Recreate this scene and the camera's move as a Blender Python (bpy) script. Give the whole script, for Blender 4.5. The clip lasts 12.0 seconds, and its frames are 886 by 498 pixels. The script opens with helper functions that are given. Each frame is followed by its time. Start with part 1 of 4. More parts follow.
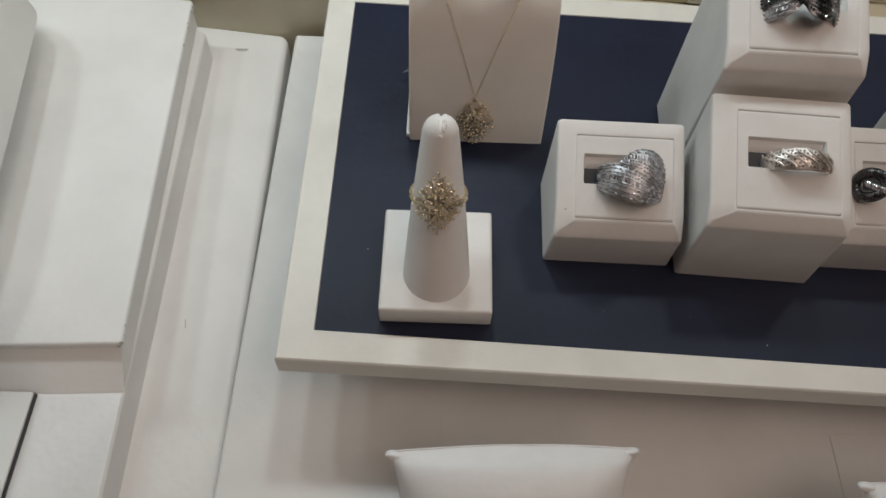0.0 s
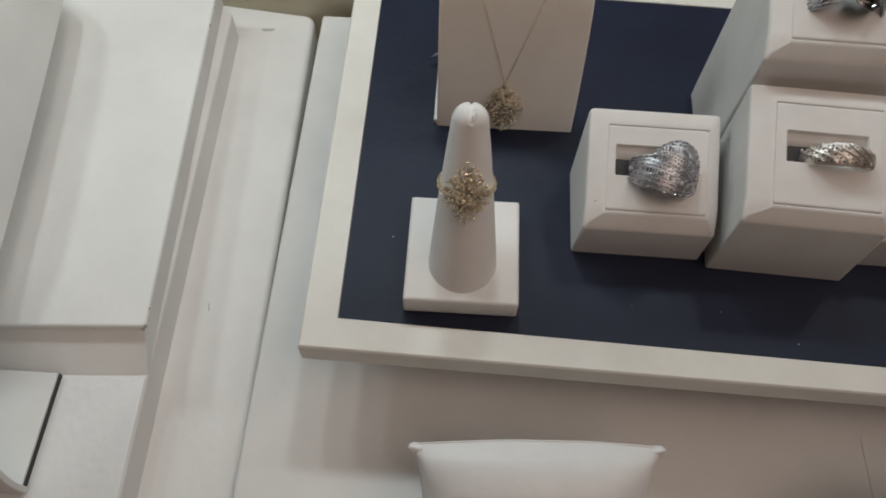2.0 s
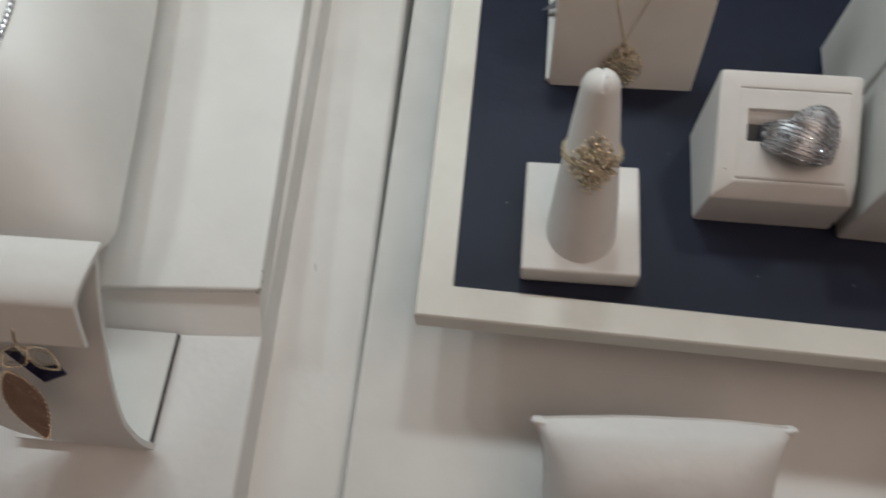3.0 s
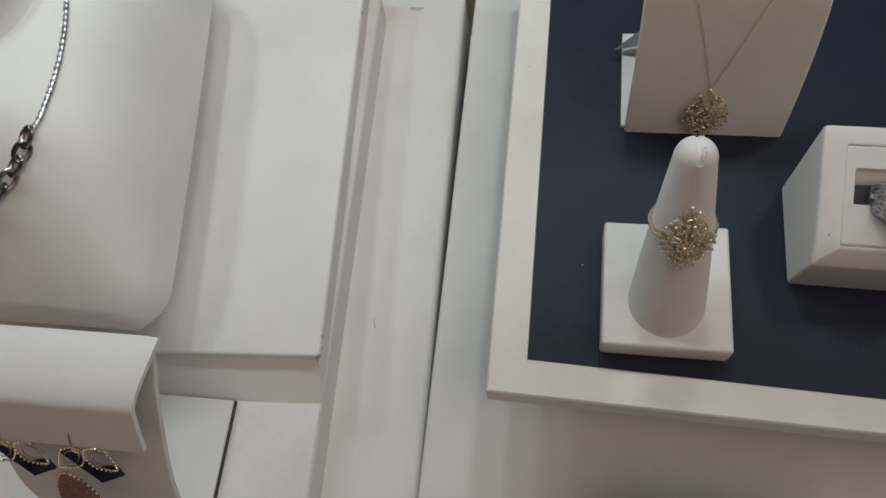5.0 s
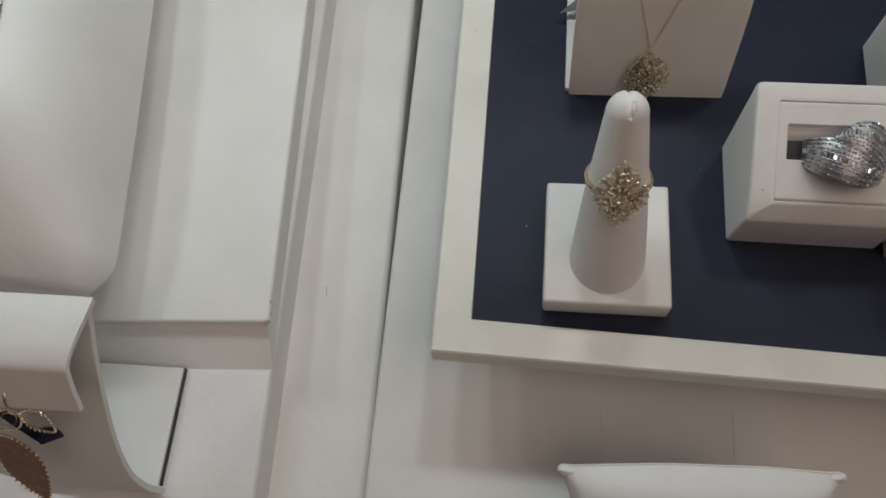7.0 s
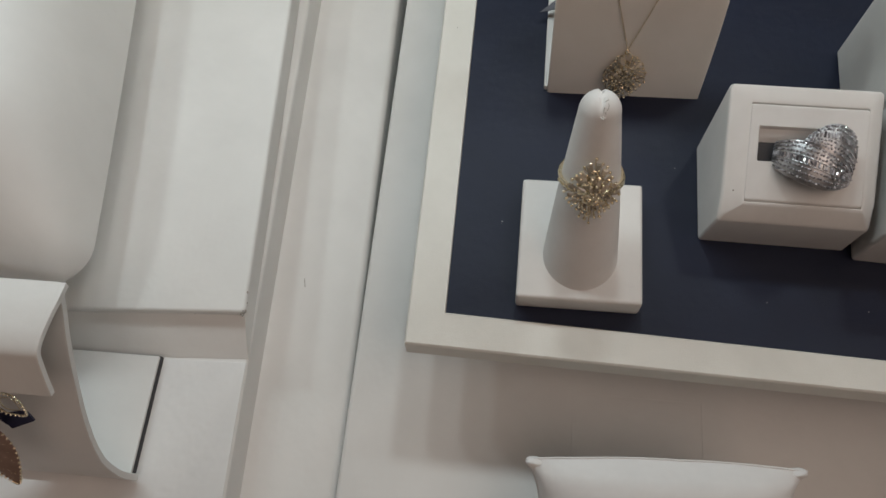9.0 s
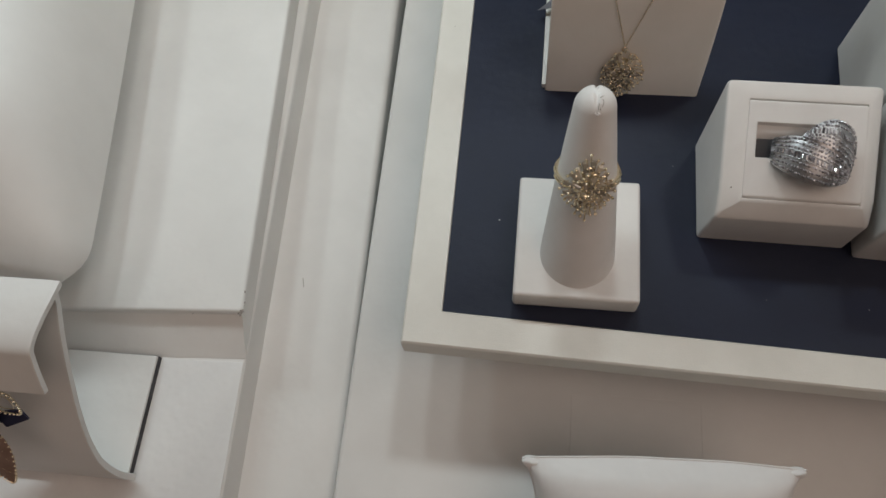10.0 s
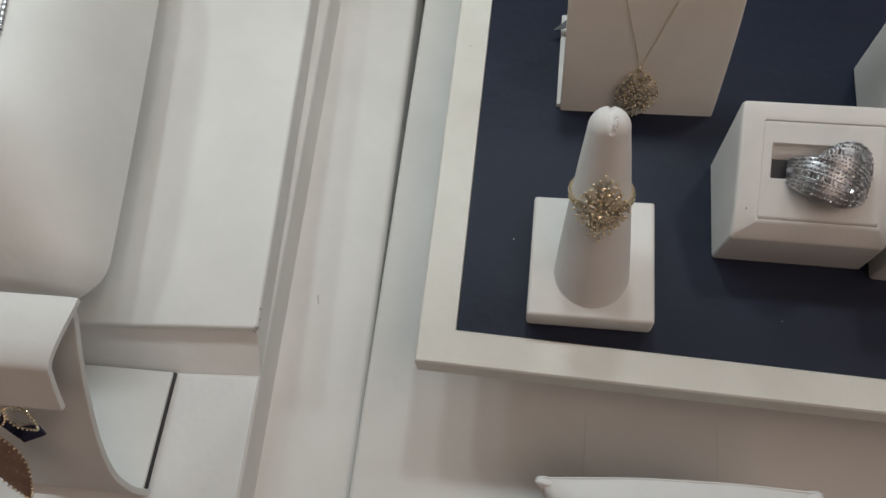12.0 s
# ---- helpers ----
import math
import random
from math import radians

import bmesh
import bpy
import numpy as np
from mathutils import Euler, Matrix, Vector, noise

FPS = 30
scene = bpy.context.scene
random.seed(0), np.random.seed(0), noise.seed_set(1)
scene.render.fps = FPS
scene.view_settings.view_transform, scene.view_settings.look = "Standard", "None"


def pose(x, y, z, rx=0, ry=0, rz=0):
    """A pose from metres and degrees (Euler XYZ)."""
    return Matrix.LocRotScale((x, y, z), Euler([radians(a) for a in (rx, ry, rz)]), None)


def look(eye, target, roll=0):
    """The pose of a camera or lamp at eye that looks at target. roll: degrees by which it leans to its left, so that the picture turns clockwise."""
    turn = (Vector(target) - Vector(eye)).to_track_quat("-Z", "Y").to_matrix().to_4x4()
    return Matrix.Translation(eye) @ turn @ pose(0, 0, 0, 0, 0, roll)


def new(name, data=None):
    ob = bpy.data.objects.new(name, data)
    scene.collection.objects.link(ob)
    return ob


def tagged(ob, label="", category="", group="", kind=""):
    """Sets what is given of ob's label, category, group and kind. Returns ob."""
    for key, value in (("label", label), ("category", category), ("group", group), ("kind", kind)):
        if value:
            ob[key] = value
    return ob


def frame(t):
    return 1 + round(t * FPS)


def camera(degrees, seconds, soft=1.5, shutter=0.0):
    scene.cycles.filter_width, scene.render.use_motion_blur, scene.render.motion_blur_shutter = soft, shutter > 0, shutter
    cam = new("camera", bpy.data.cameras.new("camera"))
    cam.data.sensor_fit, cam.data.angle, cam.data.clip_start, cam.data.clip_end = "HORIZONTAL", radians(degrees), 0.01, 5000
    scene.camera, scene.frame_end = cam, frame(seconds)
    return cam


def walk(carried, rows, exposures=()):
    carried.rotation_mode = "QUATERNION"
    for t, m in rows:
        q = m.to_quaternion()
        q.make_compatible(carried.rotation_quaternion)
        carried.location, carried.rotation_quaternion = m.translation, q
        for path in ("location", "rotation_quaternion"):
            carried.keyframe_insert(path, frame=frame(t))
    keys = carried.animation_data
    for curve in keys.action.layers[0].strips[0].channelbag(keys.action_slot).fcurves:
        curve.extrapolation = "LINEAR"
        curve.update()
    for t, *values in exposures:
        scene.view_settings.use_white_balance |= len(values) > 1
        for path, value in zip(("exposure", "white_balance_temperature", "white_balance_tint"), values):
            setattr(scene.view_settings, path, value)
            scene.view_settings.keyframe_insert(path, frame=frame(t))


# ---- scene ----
cam = camera(59.5, 12.0, shutter=0.5)
PATH = [
    (0, (0.04511, -0.12493, 0.26239), (0.04690, 0.03286, 0.00724), 2.52),
    (0.5, (0.04661, -0.12253, 0.26203), (0.05369, 0.03364, 0.00598), 4.09),
    (0.7, (0.04789, -0.11568, 0.26455), (0.05526, 0.05039, 0.01783), 3.63),
    (1, (0.04916, -0.11682, 0.26699), (0.05229, 0.06500, 0.02838), 2.22),
    (1.2, (0.05069, -0.11815, 0.26526), (0.05134, 0.06494, 0.02851), 1.48),
    (1.5, (0.04740, -0.12153, 0.26335), (0.05030, 0.05021, 0.01739), 2.89),
    (2, (0.04268, -0.11930, 0.26070), (0.03699, 0.03114, 0.00120), 1.24),
    (2.5, (0.03560, -0.11282, 0.25932), (0.02351, 0.02794, -0.00533), -0.62),
    (2.8, (0.02611, -0.11334, 0.26200), (0.00840, 0.01737, -0.00999), -2.90),
    (3, (0.02034, -0.10824, 0.26175), (-0.00618, 0.01879, -0.00873), -6.87),
    (3.2, (0.01325, -0.10381, 0.26352), (-0.02063, 0.02607, -0.00574), -8.83),
    (3.5, (0.00802, -0.09791, 0.26251), (-0.02997, 0.03068, -0.00586), -10.69),
    (3.7, (0.00663, -0.09384, 0.25873), (-0.03382, 0.03698, -0.00407), -10.93),
    (5.3, (0.00414, -0.07224, 0.25728), (-0.03518, 0.04677, -0.01445), -14.45),
    (5.5, (0.00245, -0.07136, 0.25689), (-0.03329, 0.05034, -0.01498), -13.40),
    (6, (0.00249, -0.07126, 0.25763), (-0.03372, 0.05107, -0.01389), -13.56),
    (6.5, (0.01095, -0.07576, 0.25719), (-0.02692, 0.04324, -0.01558), -14.03),
    (7, (0.01796, -0.08159, 0.25479), (-0.01452, 0.03415, -0.02008), -11.81),
    (7.5, (0.02053, -0.08476, 0.25491), (-0.00832, 0.02949, -0.02098), -9.18),
    (7.7, (0.02080, -0.08329, 0.25536), (-0.00629, 0.03057, -0.02071), -8.32),
    (9.3, (0.02554, -0.08359, 0.25628), (-0.00467, 0.03337, -0.01950), -9.66),
    (9.5, (0.02733, -0.08456, 0.25449), (-0.00493, 0.03459, -0.01893), -10.24),
    (10, (0.02704, -0.08429, 0.25432), (-0.00446, 0.03205, -0.02040), -10.35),
    (10.5, (0.02737, -0.08430, 0.25464), (-0.00587, 0.03389, -0.01908), -10.73),
    (11, (0.02726, -0.08475, 0.25478), (-0.00773, 0.03442, -0.01831), -11.30),
    (11.5, (0.02731, -0.08466, 0.25549), (-0.01011, 0.03725, -0.01606), -11.77),
    (12, (0.02731, -0.08339, 0.25562), (-0.01031, 0.03764, -0.01629), -11.95),
]
walk(cam, [(t, look(eye, target, roll)) for t, eye, target, roll in PATH],
     exposures=[(0, 0.08), (1, 0.04), (2.5, 0.02), (3.5, -0.04), (5.5, -0.15), (7.5, -0.13), (9.3, -0.05), (12, -0.03)])

# ---- light: LED row inferred inside the case, added overhead fill, reddish floor bounce ----
world = bpy.data.worlds.new("shop_air")
scene.world = world
world.use_nodes = True
world.node_tree.nodes["Background"].inputs[0].default_value = (0.80, 0.78, 0.74, 1)
world.node_tree.nodes["Background"].inputs[1].default_value = 0.02


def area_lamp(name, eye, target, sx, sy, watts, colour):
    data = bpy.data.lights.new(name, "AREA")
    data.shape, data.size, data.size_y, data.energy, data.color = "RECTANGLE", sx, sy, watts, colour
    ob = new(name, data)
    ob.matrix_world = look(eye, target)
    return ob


# LED row out of view; places follow shadow edges, watts tuned to brightness.
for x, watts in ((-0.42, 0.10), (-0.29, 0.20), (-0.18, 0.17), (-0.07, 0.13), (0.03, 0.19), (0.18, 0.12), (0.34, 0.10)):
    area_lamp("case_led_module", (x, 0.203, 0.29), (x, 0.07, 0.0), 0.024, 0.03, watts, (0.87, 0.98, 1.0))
# Unseen fill lamps added overhead to lift right-hand sides and warm front faces.
area_lamp("overhead_fill_lamp", (0.80, -0.12, 1.62), (0.0, 0.0, 0.0), 1.2, 1.0, 5.0, (1.0, 0.87, 0.77))
area_lamp("overhead_fill_lamp", (0.42, -0.56, 1.62), (0.05, 0.0, 0.0), 1.2, 1.0, 6.6, (1.0, 0.75, 0.62))


# ---- materials ----
def ramp(nodes, links, fac, c0, c1, p0=0.3, p1=0.7):
    r = nodes.new("ShaderNodeValToRGB")
    r.color_ramp.elements[0].position, r.color_ramp.elements[1].position = p0, p1
    r.color_ramp.elements[0].color, r.color_ramp.elements[1].color = (*c0, 1), (*c1, 1)
    links.new(fac, r.inputs[0])
    return r.outputs[0]


def noise_tex(nodes, links, coord, scale, detail=4.0, rough=0.55):
    n = nodes.new("ShaderNodeTexNoise")
    n.inputs["Scale"].default_value, n.inputs["Detail"].default_value = scale, detail
    n.inputs["Roughness"].default_value = rough
    links.new(coord, n.inputs["Vector"])
    return n.outputs[0]


def surface(name, c0, c1, rough=(0.4, 0.6), metal=0.0, blotch=40.0, grain=2500.0, bump=0.15, depth=0.0001,
            specular=0.5, cells=False, coat=0.0, wave=0.0, sheen=(0.0, (1, 1, 1))):
    """Two-scale procedural surface: blotches of colour and gloss, fine grain as relief. Scales per metre."""
    m = bpy.data.materials.new(name)
    m.use_nodes = True
    nodes, links = m.node_tree.nodes, m.node_tree.links
    b = nodes["Principled BSDF"]
    coord = nodes.new("ShaderNodeTexCoord").outputs["Object"]
    big = noise_tex(nodes, links, coord, blotch, 6.0)
    fine = noise_tex(nodes, links, coord, grain, 2.0)
    links.new(ramp(nodes, links, big, c0, c1), b.inputs["Base Color"])
    r = nodes.new("ShaderNodeMapRange")
    r.inputs[3].default_value, r.inputs[4].default_value = rough
    links.new(big, r.inputs[0])
    links.new(r.outputs[0], b.inputs["Roughness"])
    b.inputs["Metallic"].default_value = metal
    b.inputs["Specular IOR Level"].default_value = specular
    b.inputs["Coat Weight"].default_value = coat
    b.inputs["Sheen Weight"].default_value, b.inputs["Sheen Tint"].default_value = sheen[0], (*sheen[1], 1)
    b.inputs["Sheen Roughness"].default_value = 0.45
    height = fine
    if cells:
        v = nodes.new("ShaderNodeTexVoronoi")
        v.inputs["Scale"].default_value = grain
        links.new(coord, v.inputs["Vector"])
        mix = nodes.new("ShaderNodeMath")
        mix.operation = "ADD"
        links.new(v.outputs[0], mix.inputs[0])
        links.new(fine, mix.inputs[1])
        height = mix.outputs[0]
    bp = nodes.new("ShaderNodeBump")
    bp.inputs["Strength"].default_value, bp.inputs["Distance"].default_value = bump, depth
    links.new(height, bp.inputs["Height"])
    if wave:
        soft = nodes.new("ShaderNodeBump")
        soft.inputs["Strength"].default_value, soft.inputs["Distance"].default_value = 1.0, wave
        links.new(noise_tex(nodes, links, coord, 55.0, 3.0), soft.inputs["Height"])
        links.new(soft.outputs[0], bp.inputs["Normal"])
    links.new(bp.outputs[0], b.inputs["Normal"])
    return m


leather = surface("white_leatherette", (0.695, 0.68, 0.66), (0.765, 0.75, 0.73), (0.42, 0.58), blotch=60, grain=2600, bump=0.14, cells=True, wave=0.0005)
leather_warm = surface("ivory_leatherette", (0.81, 0.765, 0.70), (0.86, 0.81, 0.75), (0.42, 0.58), blotch=60, grain=2600, bump=0.14, cells=True, wave=0.0007)
leather_cream = surface("cream_leatherette", (0.69, 0.675, 0.625), (0.76, 0.745, 0.695), (0.4, 0.55), blotch=45, grain=2400, bump=0.3, cells=True, wave=0.0005)
board = surface("white_covered_board", (0.665, 0.66, 0.645), (0.775, 0.77, 0.755), (0.38, 0.62), blotch=14, grain=1900, bump=0.25, wave=0.0005)
suede = surface("white_foam_velvet", (0.72, 0.70, 0.68), (0.78, 0.765, 0.75), (0.7, 0.85), blotch=80, grain=5200, bump=0.5, specular=0.2)
satin = surface("white_satin_cushion", (0.70, 0.70, 0.70), (0.77, 0.77, 0.765), (0.38, 0.5), blotch=50, grain=3600, bump=0.3, wave=0.0008)
# Blue-tinted sheen also stands in for haze from the glass top, not built.
navy = surface("navy_leatherette", (0.006, 0.009, 0.024), (0.011, 0.016, 0.040), (0.42, 0.6), blotch=17, grain=2400, bump=0.3, cells=True, specular=0.3, wave=0.0006, sheen=(0.22, (0.45, 0.58, 1.0)))
tan_panel = surface("olive_tan_laminate", (0.36, 0.32, 0.21), (0.47, 0.425, 0.285), (0.32, 0.52), blotch=9, grain=900, bump=0.1, wave=0.0006)
# Greyer door laminate, its colour lightened to make up for missing light.
grey_panel_lit = surface("grey_laminate_lightened", (0.54, 0.525, 0.43), (0.64, 0.62, 0.51), (0.32, 0.52), blotch=9, grain=900, bump=0.1, wave=0.0006)
cream_paint = surface("cream_painted_metal", (0.60, 0.54, 0.40), (0.68, 0.62, 0.48), (0.35, 0.5), blotch=30, grain=1200, bump=0.2, wave=0.0004)
apron_paint = surface("olive_cream_paint", (0.48, 0.44, 0.33), (0.55, 0.51, 0.39), (0.4, 0.55), blotch=25, grain=1200, bump=0.2, wave=0.0004)
chip_dark = surface("bare_chipped_fibre", (0.12, 0.10, 0.08), (0.30, 0.26, 0.22), (0.7, 0.9), blotch=900, grain=3000, bump=0.5)
tear_grey = surface("torn_grey_fibre", (0.24, 0.22, 0.20), (0.40, 0.37, 0.34), (0.7, 0.9), blotch=900, grain=3000, bump=0.5)
pave_metal = surface("pave_set_white_gold", (0.46, 0.46, 0.47), (0.58, 0.58, 0.60), (0.35, 0.5), metal=1.0, blotch=900, grain=4000, bump=0.1)
chip_grey = surface("scuffed_grey_fibre", (0.36, 0.35, 0.33), (0.5, 0.48, 0.45), (0.7, 0.9), blotch=900, grain=3000, bump=0.5)
# Black of the base board's edge; also stands in for shade in slots.
edge_shade_black = surface("black_edge_and_shade", (0.02, 0.02, 0.024), (0.04, 0.04, 0.045), (0.5, 0.7), blotch=60, grain=2000)
gold = surface("yellow_gold", (0.88, 0.78, 0.58), (0.95, 0.86, 0.68), (0.2, 0.32), metal=1.0, blotch=300, grain=4000, bump=0.05)
gold_pale = surface("pale_gold", (0.58, 0.51, 0.41), (0.70, 0.62, 0.51), (0.2, 0.34), metal=1.0, blotch=300, grain=4000, bump=0.05)
silver = surface("white_gold", (0.66, 0.66, 0.68), (0.76, 0.76, 0.78), (0.2, 0.32), metal=1.0, blotch=300, grain=4000, bump=0.05)
silver_soft = surface("satin_white_gold", (0.78, 0.73, 0.68), (0.86, 0.81, 0.76), (0.34, 0.48), metal=1.0, blotch=300, grain=4000, bump=0.05)
link_steel = surface("dark_steel", (0.30, 0.28, 0.28), (0.40, 0.38, 0.38), (0.2, 0.32), metal=1.0, blotch=300, grain=4000, bump=0.05)
black_rhodium = surface("blackened_metal", (0.09, 0.09, 0.095), (0.15, 0.15, 0.155), (0.2, 0.35), metal=1.0, blotch=300, grain=4000, bump=0.05)
steel = surface("brushed_steel_edge", (0.42, 0.42, 0.41), (0.52, 0.52, 0.50), (0.3, 0.42), metal=1.0, blotch=60, grain=1500, bump=0.1)
enamel = surface("copper_brown_enamel", (0.20, 0.13, 0.10), (0.28, 0.19, 0.15), (0.25, 0.4), blotch=250, grain=3000, bump=0.2, coat=0.4)
ribbon_blue = surface("midnight_blue_enamel", (0.012, 0.014, 0.04), (0.022, 0.024, 0.06), (0.25, 0.4), blotch=250, grain=3000, bump=0.2)
plastic_grey = surface("clear_grey_tag", (0.10, 0.10, 0.12), (0.16, 0.16, 0.18), (0.2, 0.3), blotch=150, grain=2000, bump=0.05)
room_wall = surface("shop_wall_paint", (0.54, 0.50, 0.47), (0.60, 0.56, 0.53), (0.6, 0.8), blotch=2, grain=200)
room_floor = surface("warm_bounce_floor", (0.22, 0.16, 0.14), (0.28, 0.21, 0.19), (0.8, 0.95), blotch=3, grain=300)
room_ceiling = surface("shop_ceiling_tile", (0.62, 0.60, 0.57), (0.68, 0.66, 0.63), (0.7, 0.9), blotch=2, grain=200)


def gem(name, colour, ior, clear, rough=0.02, low=0.45):
    m = bpy.data.materials.new(name)
    m.use_nodes = True
    nodes, links = m.node_tree.nodes, m.node_tree.links
    b = nodes["Principled BSDF"]
    g = nodes.new("ShaderNodeNewGeometry")
    # Light and dark tones spread over the stones stand in for facet sparkle.
    lo, hi = tuple(low * c for c in colour), colour
    links.new(ramp(nodes, links, g.outputs["Random Per Island"], lo, hi, 0.0, 1.0), b.inputs["Base Color"])
    b.inputs["Roughness"].default_value, b.inputs["IOR"].default_value = rough, ior
    b.inputs["Transmission Weight"].default_value = clear
    return m


diamond = gem("diamond", (0.58, 0.57, 0.61), 2.0, 0.12, 0.08, 0.2)
diamond_warm = gem("champagne_diamond", (0.80, 0.70, 0.56), 1.9, 0.05, 0.06, 0.3)
diamond_bright = gem("bright_diamond", (0.62, 0.53, 0.50), 1.8, 0.05, 0.1, 0.3)
diamond_pale = gem("pale_diamond", (0.44, 0.38, 0.32), 1.6, 0.05, 0.3)
diamond_black = gem("black_diamond", (0.02, 0.02, 0.022), 2.2, 0.0, 0.06)


# ---- building helpers; lengths in centimetres, linked in metres ----
def part(name, bm, material, parent=None, label="", smooth=40, m=None):
    bmesh.ops.recalc_face_normals(bm, faces=bm.faces[:])
    me = bpy.data.meshes.new(name)
    bm.transform(Matrix.Scale(0.01, 4))
    bm.to_mesh(me)
    bm.free()
    me.materials.append(material)
    if smooth:
        for p in me.polygons:
            p.use_smooth = True
        me.set_sharp_from_angle(angle=radians(smooth))
    ob = new(name, me)
    if smooth and len(me.vertices) < 2000:
        wn = ob.modifiers.new("weighted", "WEIGHTED_NORMAL")
        wn.keep_sharp = True
    if parent:
        ob.parent = parent
    if m is not None:
        ob.matrix_local = m
    if label:
        ob["label"] = label
    return ob


def cm(x, y, z, rx=0, ry=0, rz=0):
    return pose(x * 0.01, y * 0.01, z * 0.01, rx, ry, rz)


def thing(name, m, label, category, group="", kind=""):
    ob = new(name)
    ob.empty_display_size = 0.01
    ob.matrix_world = m
    return tagged(ob, label, category, group, kind)


def box_into(bm, x0, x1, y0, y1, z0, z1, bevel=0.0, seg=2, skew=0.0):
    vs = [bm.verts.new((x, y + skew * x, z)) for z in (z0, z1) for x, y in ((x0, y0), (x1, y0), (x1, y1), (x0, y1))]
    fs = [bm.faces.new([vs[i] for i in q]) for q in ((3, 2, 1, 0), (4, 5, 6, 7), (0, 1, 5, 4), (1, 2, 6, 5), (2, 3, 7, 6), (3, 0, 4, 7))]
    if bevel:
        es = list({e for f in fs for e in f.edges})
        bmesh.ops.bevel(bm, geom=es, offset=bevel, segments=seg, profile=0.6, affect="EDGES")


def box(x0, x1, y0, y1, z0, z1, bevel=0.0, seg=2, skew=0.0):
    bm = bmesh.new()
    box_into(bm, x0, x1, y0, y1, z0, z1, bevel, seg, skew)
    return bm


def loft(bm, loops, closed=True, cap0=False, cap1=False):
    """Faces between rows of points of equal length."""
    rows = [[bm.verts.new(p) for p in loop] for loop in loops]
    n = len(rows[0])
    for a, b in zip(rows, rows[1:]):
        for i in range(n if closed else n - 1):
            j = (i + 1) % n
            bm.faces.new((a[i], a[j], b[j], b[i]))
    if cap0:
        bm.faces.new(rows[0][::-1])
    if cap1:
        bm.faces.new(rows[-1])
    return rows


def rounded_rect(x0, x1, y0, y1, r, k=4):
    pts = []
    for cx, cy, a0 in ((x1 - r, y1 - r, 0), (x0 + r, y1 - r, 90), (x0 + r, y0 + r, 180), (x1 - r, y0 + r, 270)):
        for i in range(k + 1):
            a = radians(a0 + 90 * i / k)
            pts.append((cx + r * math.cos(a), cy + r * math.sin(a)))
    return pts


def rounded_slab(x0, x1, y0, y1, z0, z1, corner, edge, splay=0.0):
    """A covered board with corners rounded in plan and a soft upper edge; splay lengthens it towards -x."""
    bm = bmesh.new()
    inset = [(g, z1 - h) for g, h in ((edge * (1 - math.sin(a)), edge * (1 - math.cos(a))) for a in (radians(90 - 15 * i) for i in range(7)))]
    loops = [[(x, y * (1 - splay * x), z) for x, y in rounded_rect(x0 + g, x1 - g, y0 + g, y1 - g, max(0.02, corner - g), 6)] for g, z in [(0.0, z0)] + inset]
    loft(bm, loops, True, True, True)
    return bm


def tube(bm, pts, radius, sides=6, closed=False):
    """A round wire along points."""
    pts = [Vector(p) for p in pts]
    n, loops, side = len(pts), [], None
    for i, p in enumerate(pts):
        a = pts[(i - 1) % n] if closed or i else p
        b = pts[(i + 1) % n] if closed or i < n - 1 else p
        d = (b - a).normalized()
        if side is None:
            side = d.orthogonal().normalized()
        side = (side - d * side.dot(d)).normalized()
        up = d.cross(side)
        loops.append([p + radius * (math.cos(t) * side + math.sin(t) * up) for t in (2 * math.pi * k / sides for k in range(sides))])
    if closed:
        loops.append(loops[0])
    loft(bm, loops, True, not closed, not closed)


def bead(bm, p, r, seg=6, rings=4):
    bmesh.ops.create_uvsphere(bm, u_segments=seg, v_segments=rings, radius=r, matrix=Matrix.Translation(p))


def frame_at(p, normal, along=None):
    z = Vector(normal).normalized()
    x = Vector(along) if along is not None else z.orthogonal()
    x = (x - z * x.dot(z)).normalized()
    y = z.cross(x)
    return Matrix.Translation(p) @ Matrix((x, y, z)).transposed().to_4x4()


def brilliant(bm, p, normal, r, sides=8, turn=0.0):
    """A round cut stone: table, crown and pavilion."""
    m = frame_at(p, normal)
    ring = lambda rr, h, o: [m @ Vector((rr * math.cos(2 * math.pi * (k + o) / sides + turn), rr * math.sin(2 * math.pi * (k + o) / sides + turn), h)) for k in range(sides)]
    loft(bm, [ring(r * 0.12, -0.7 * r, 0), ring(r, 0, 0), ring(r * 0.58, 0.34 * r, 0.5)], True, True, True)


def baguette(bm, p, normal, along, length, width, height, taper=1.0):
    m = frame_at(p, normal, along)
    l, w = length / 2, width / 2
    q = lambda s, h: [m @ Vector((x * s, y * s, h)) for x, y in ((-l, -w), (l, -w * taper), (l, w * taper), (-l, w))]
    loft(bm, [q(0.55, -height), q(1, 0), q(0.66, height * 0.6)], True, True, True)


def glide(prof, f):
    """Point and direction on a smooth curve through the points of prof, f from 0 to their number less 1."""
    i = min(int(f), len(prof) - 2)
    t = f - i
    a, b = Vector(prof[i]), Vector(prof[i + 1])
    before = Vector(prof[i - 1]) if i else a * 2 - b
    after = Vector(prof[i + 2]) if i + 2 < len(prof) else b * 2 - a
    p = 0.5 * (2 * a + (b - before) * t + (2 * before - 5 * a + 4 * b - after) * t * t + (3 * a - before - 3 * b + after) * t ** 3)
    d = 0.5 * ((b - before) + (2 * before - 5 * a + 4 * b - after) * 2 * t + (3 * a - before - 3 * b + after) * 3 * t * t)
    return p, d.normalized()


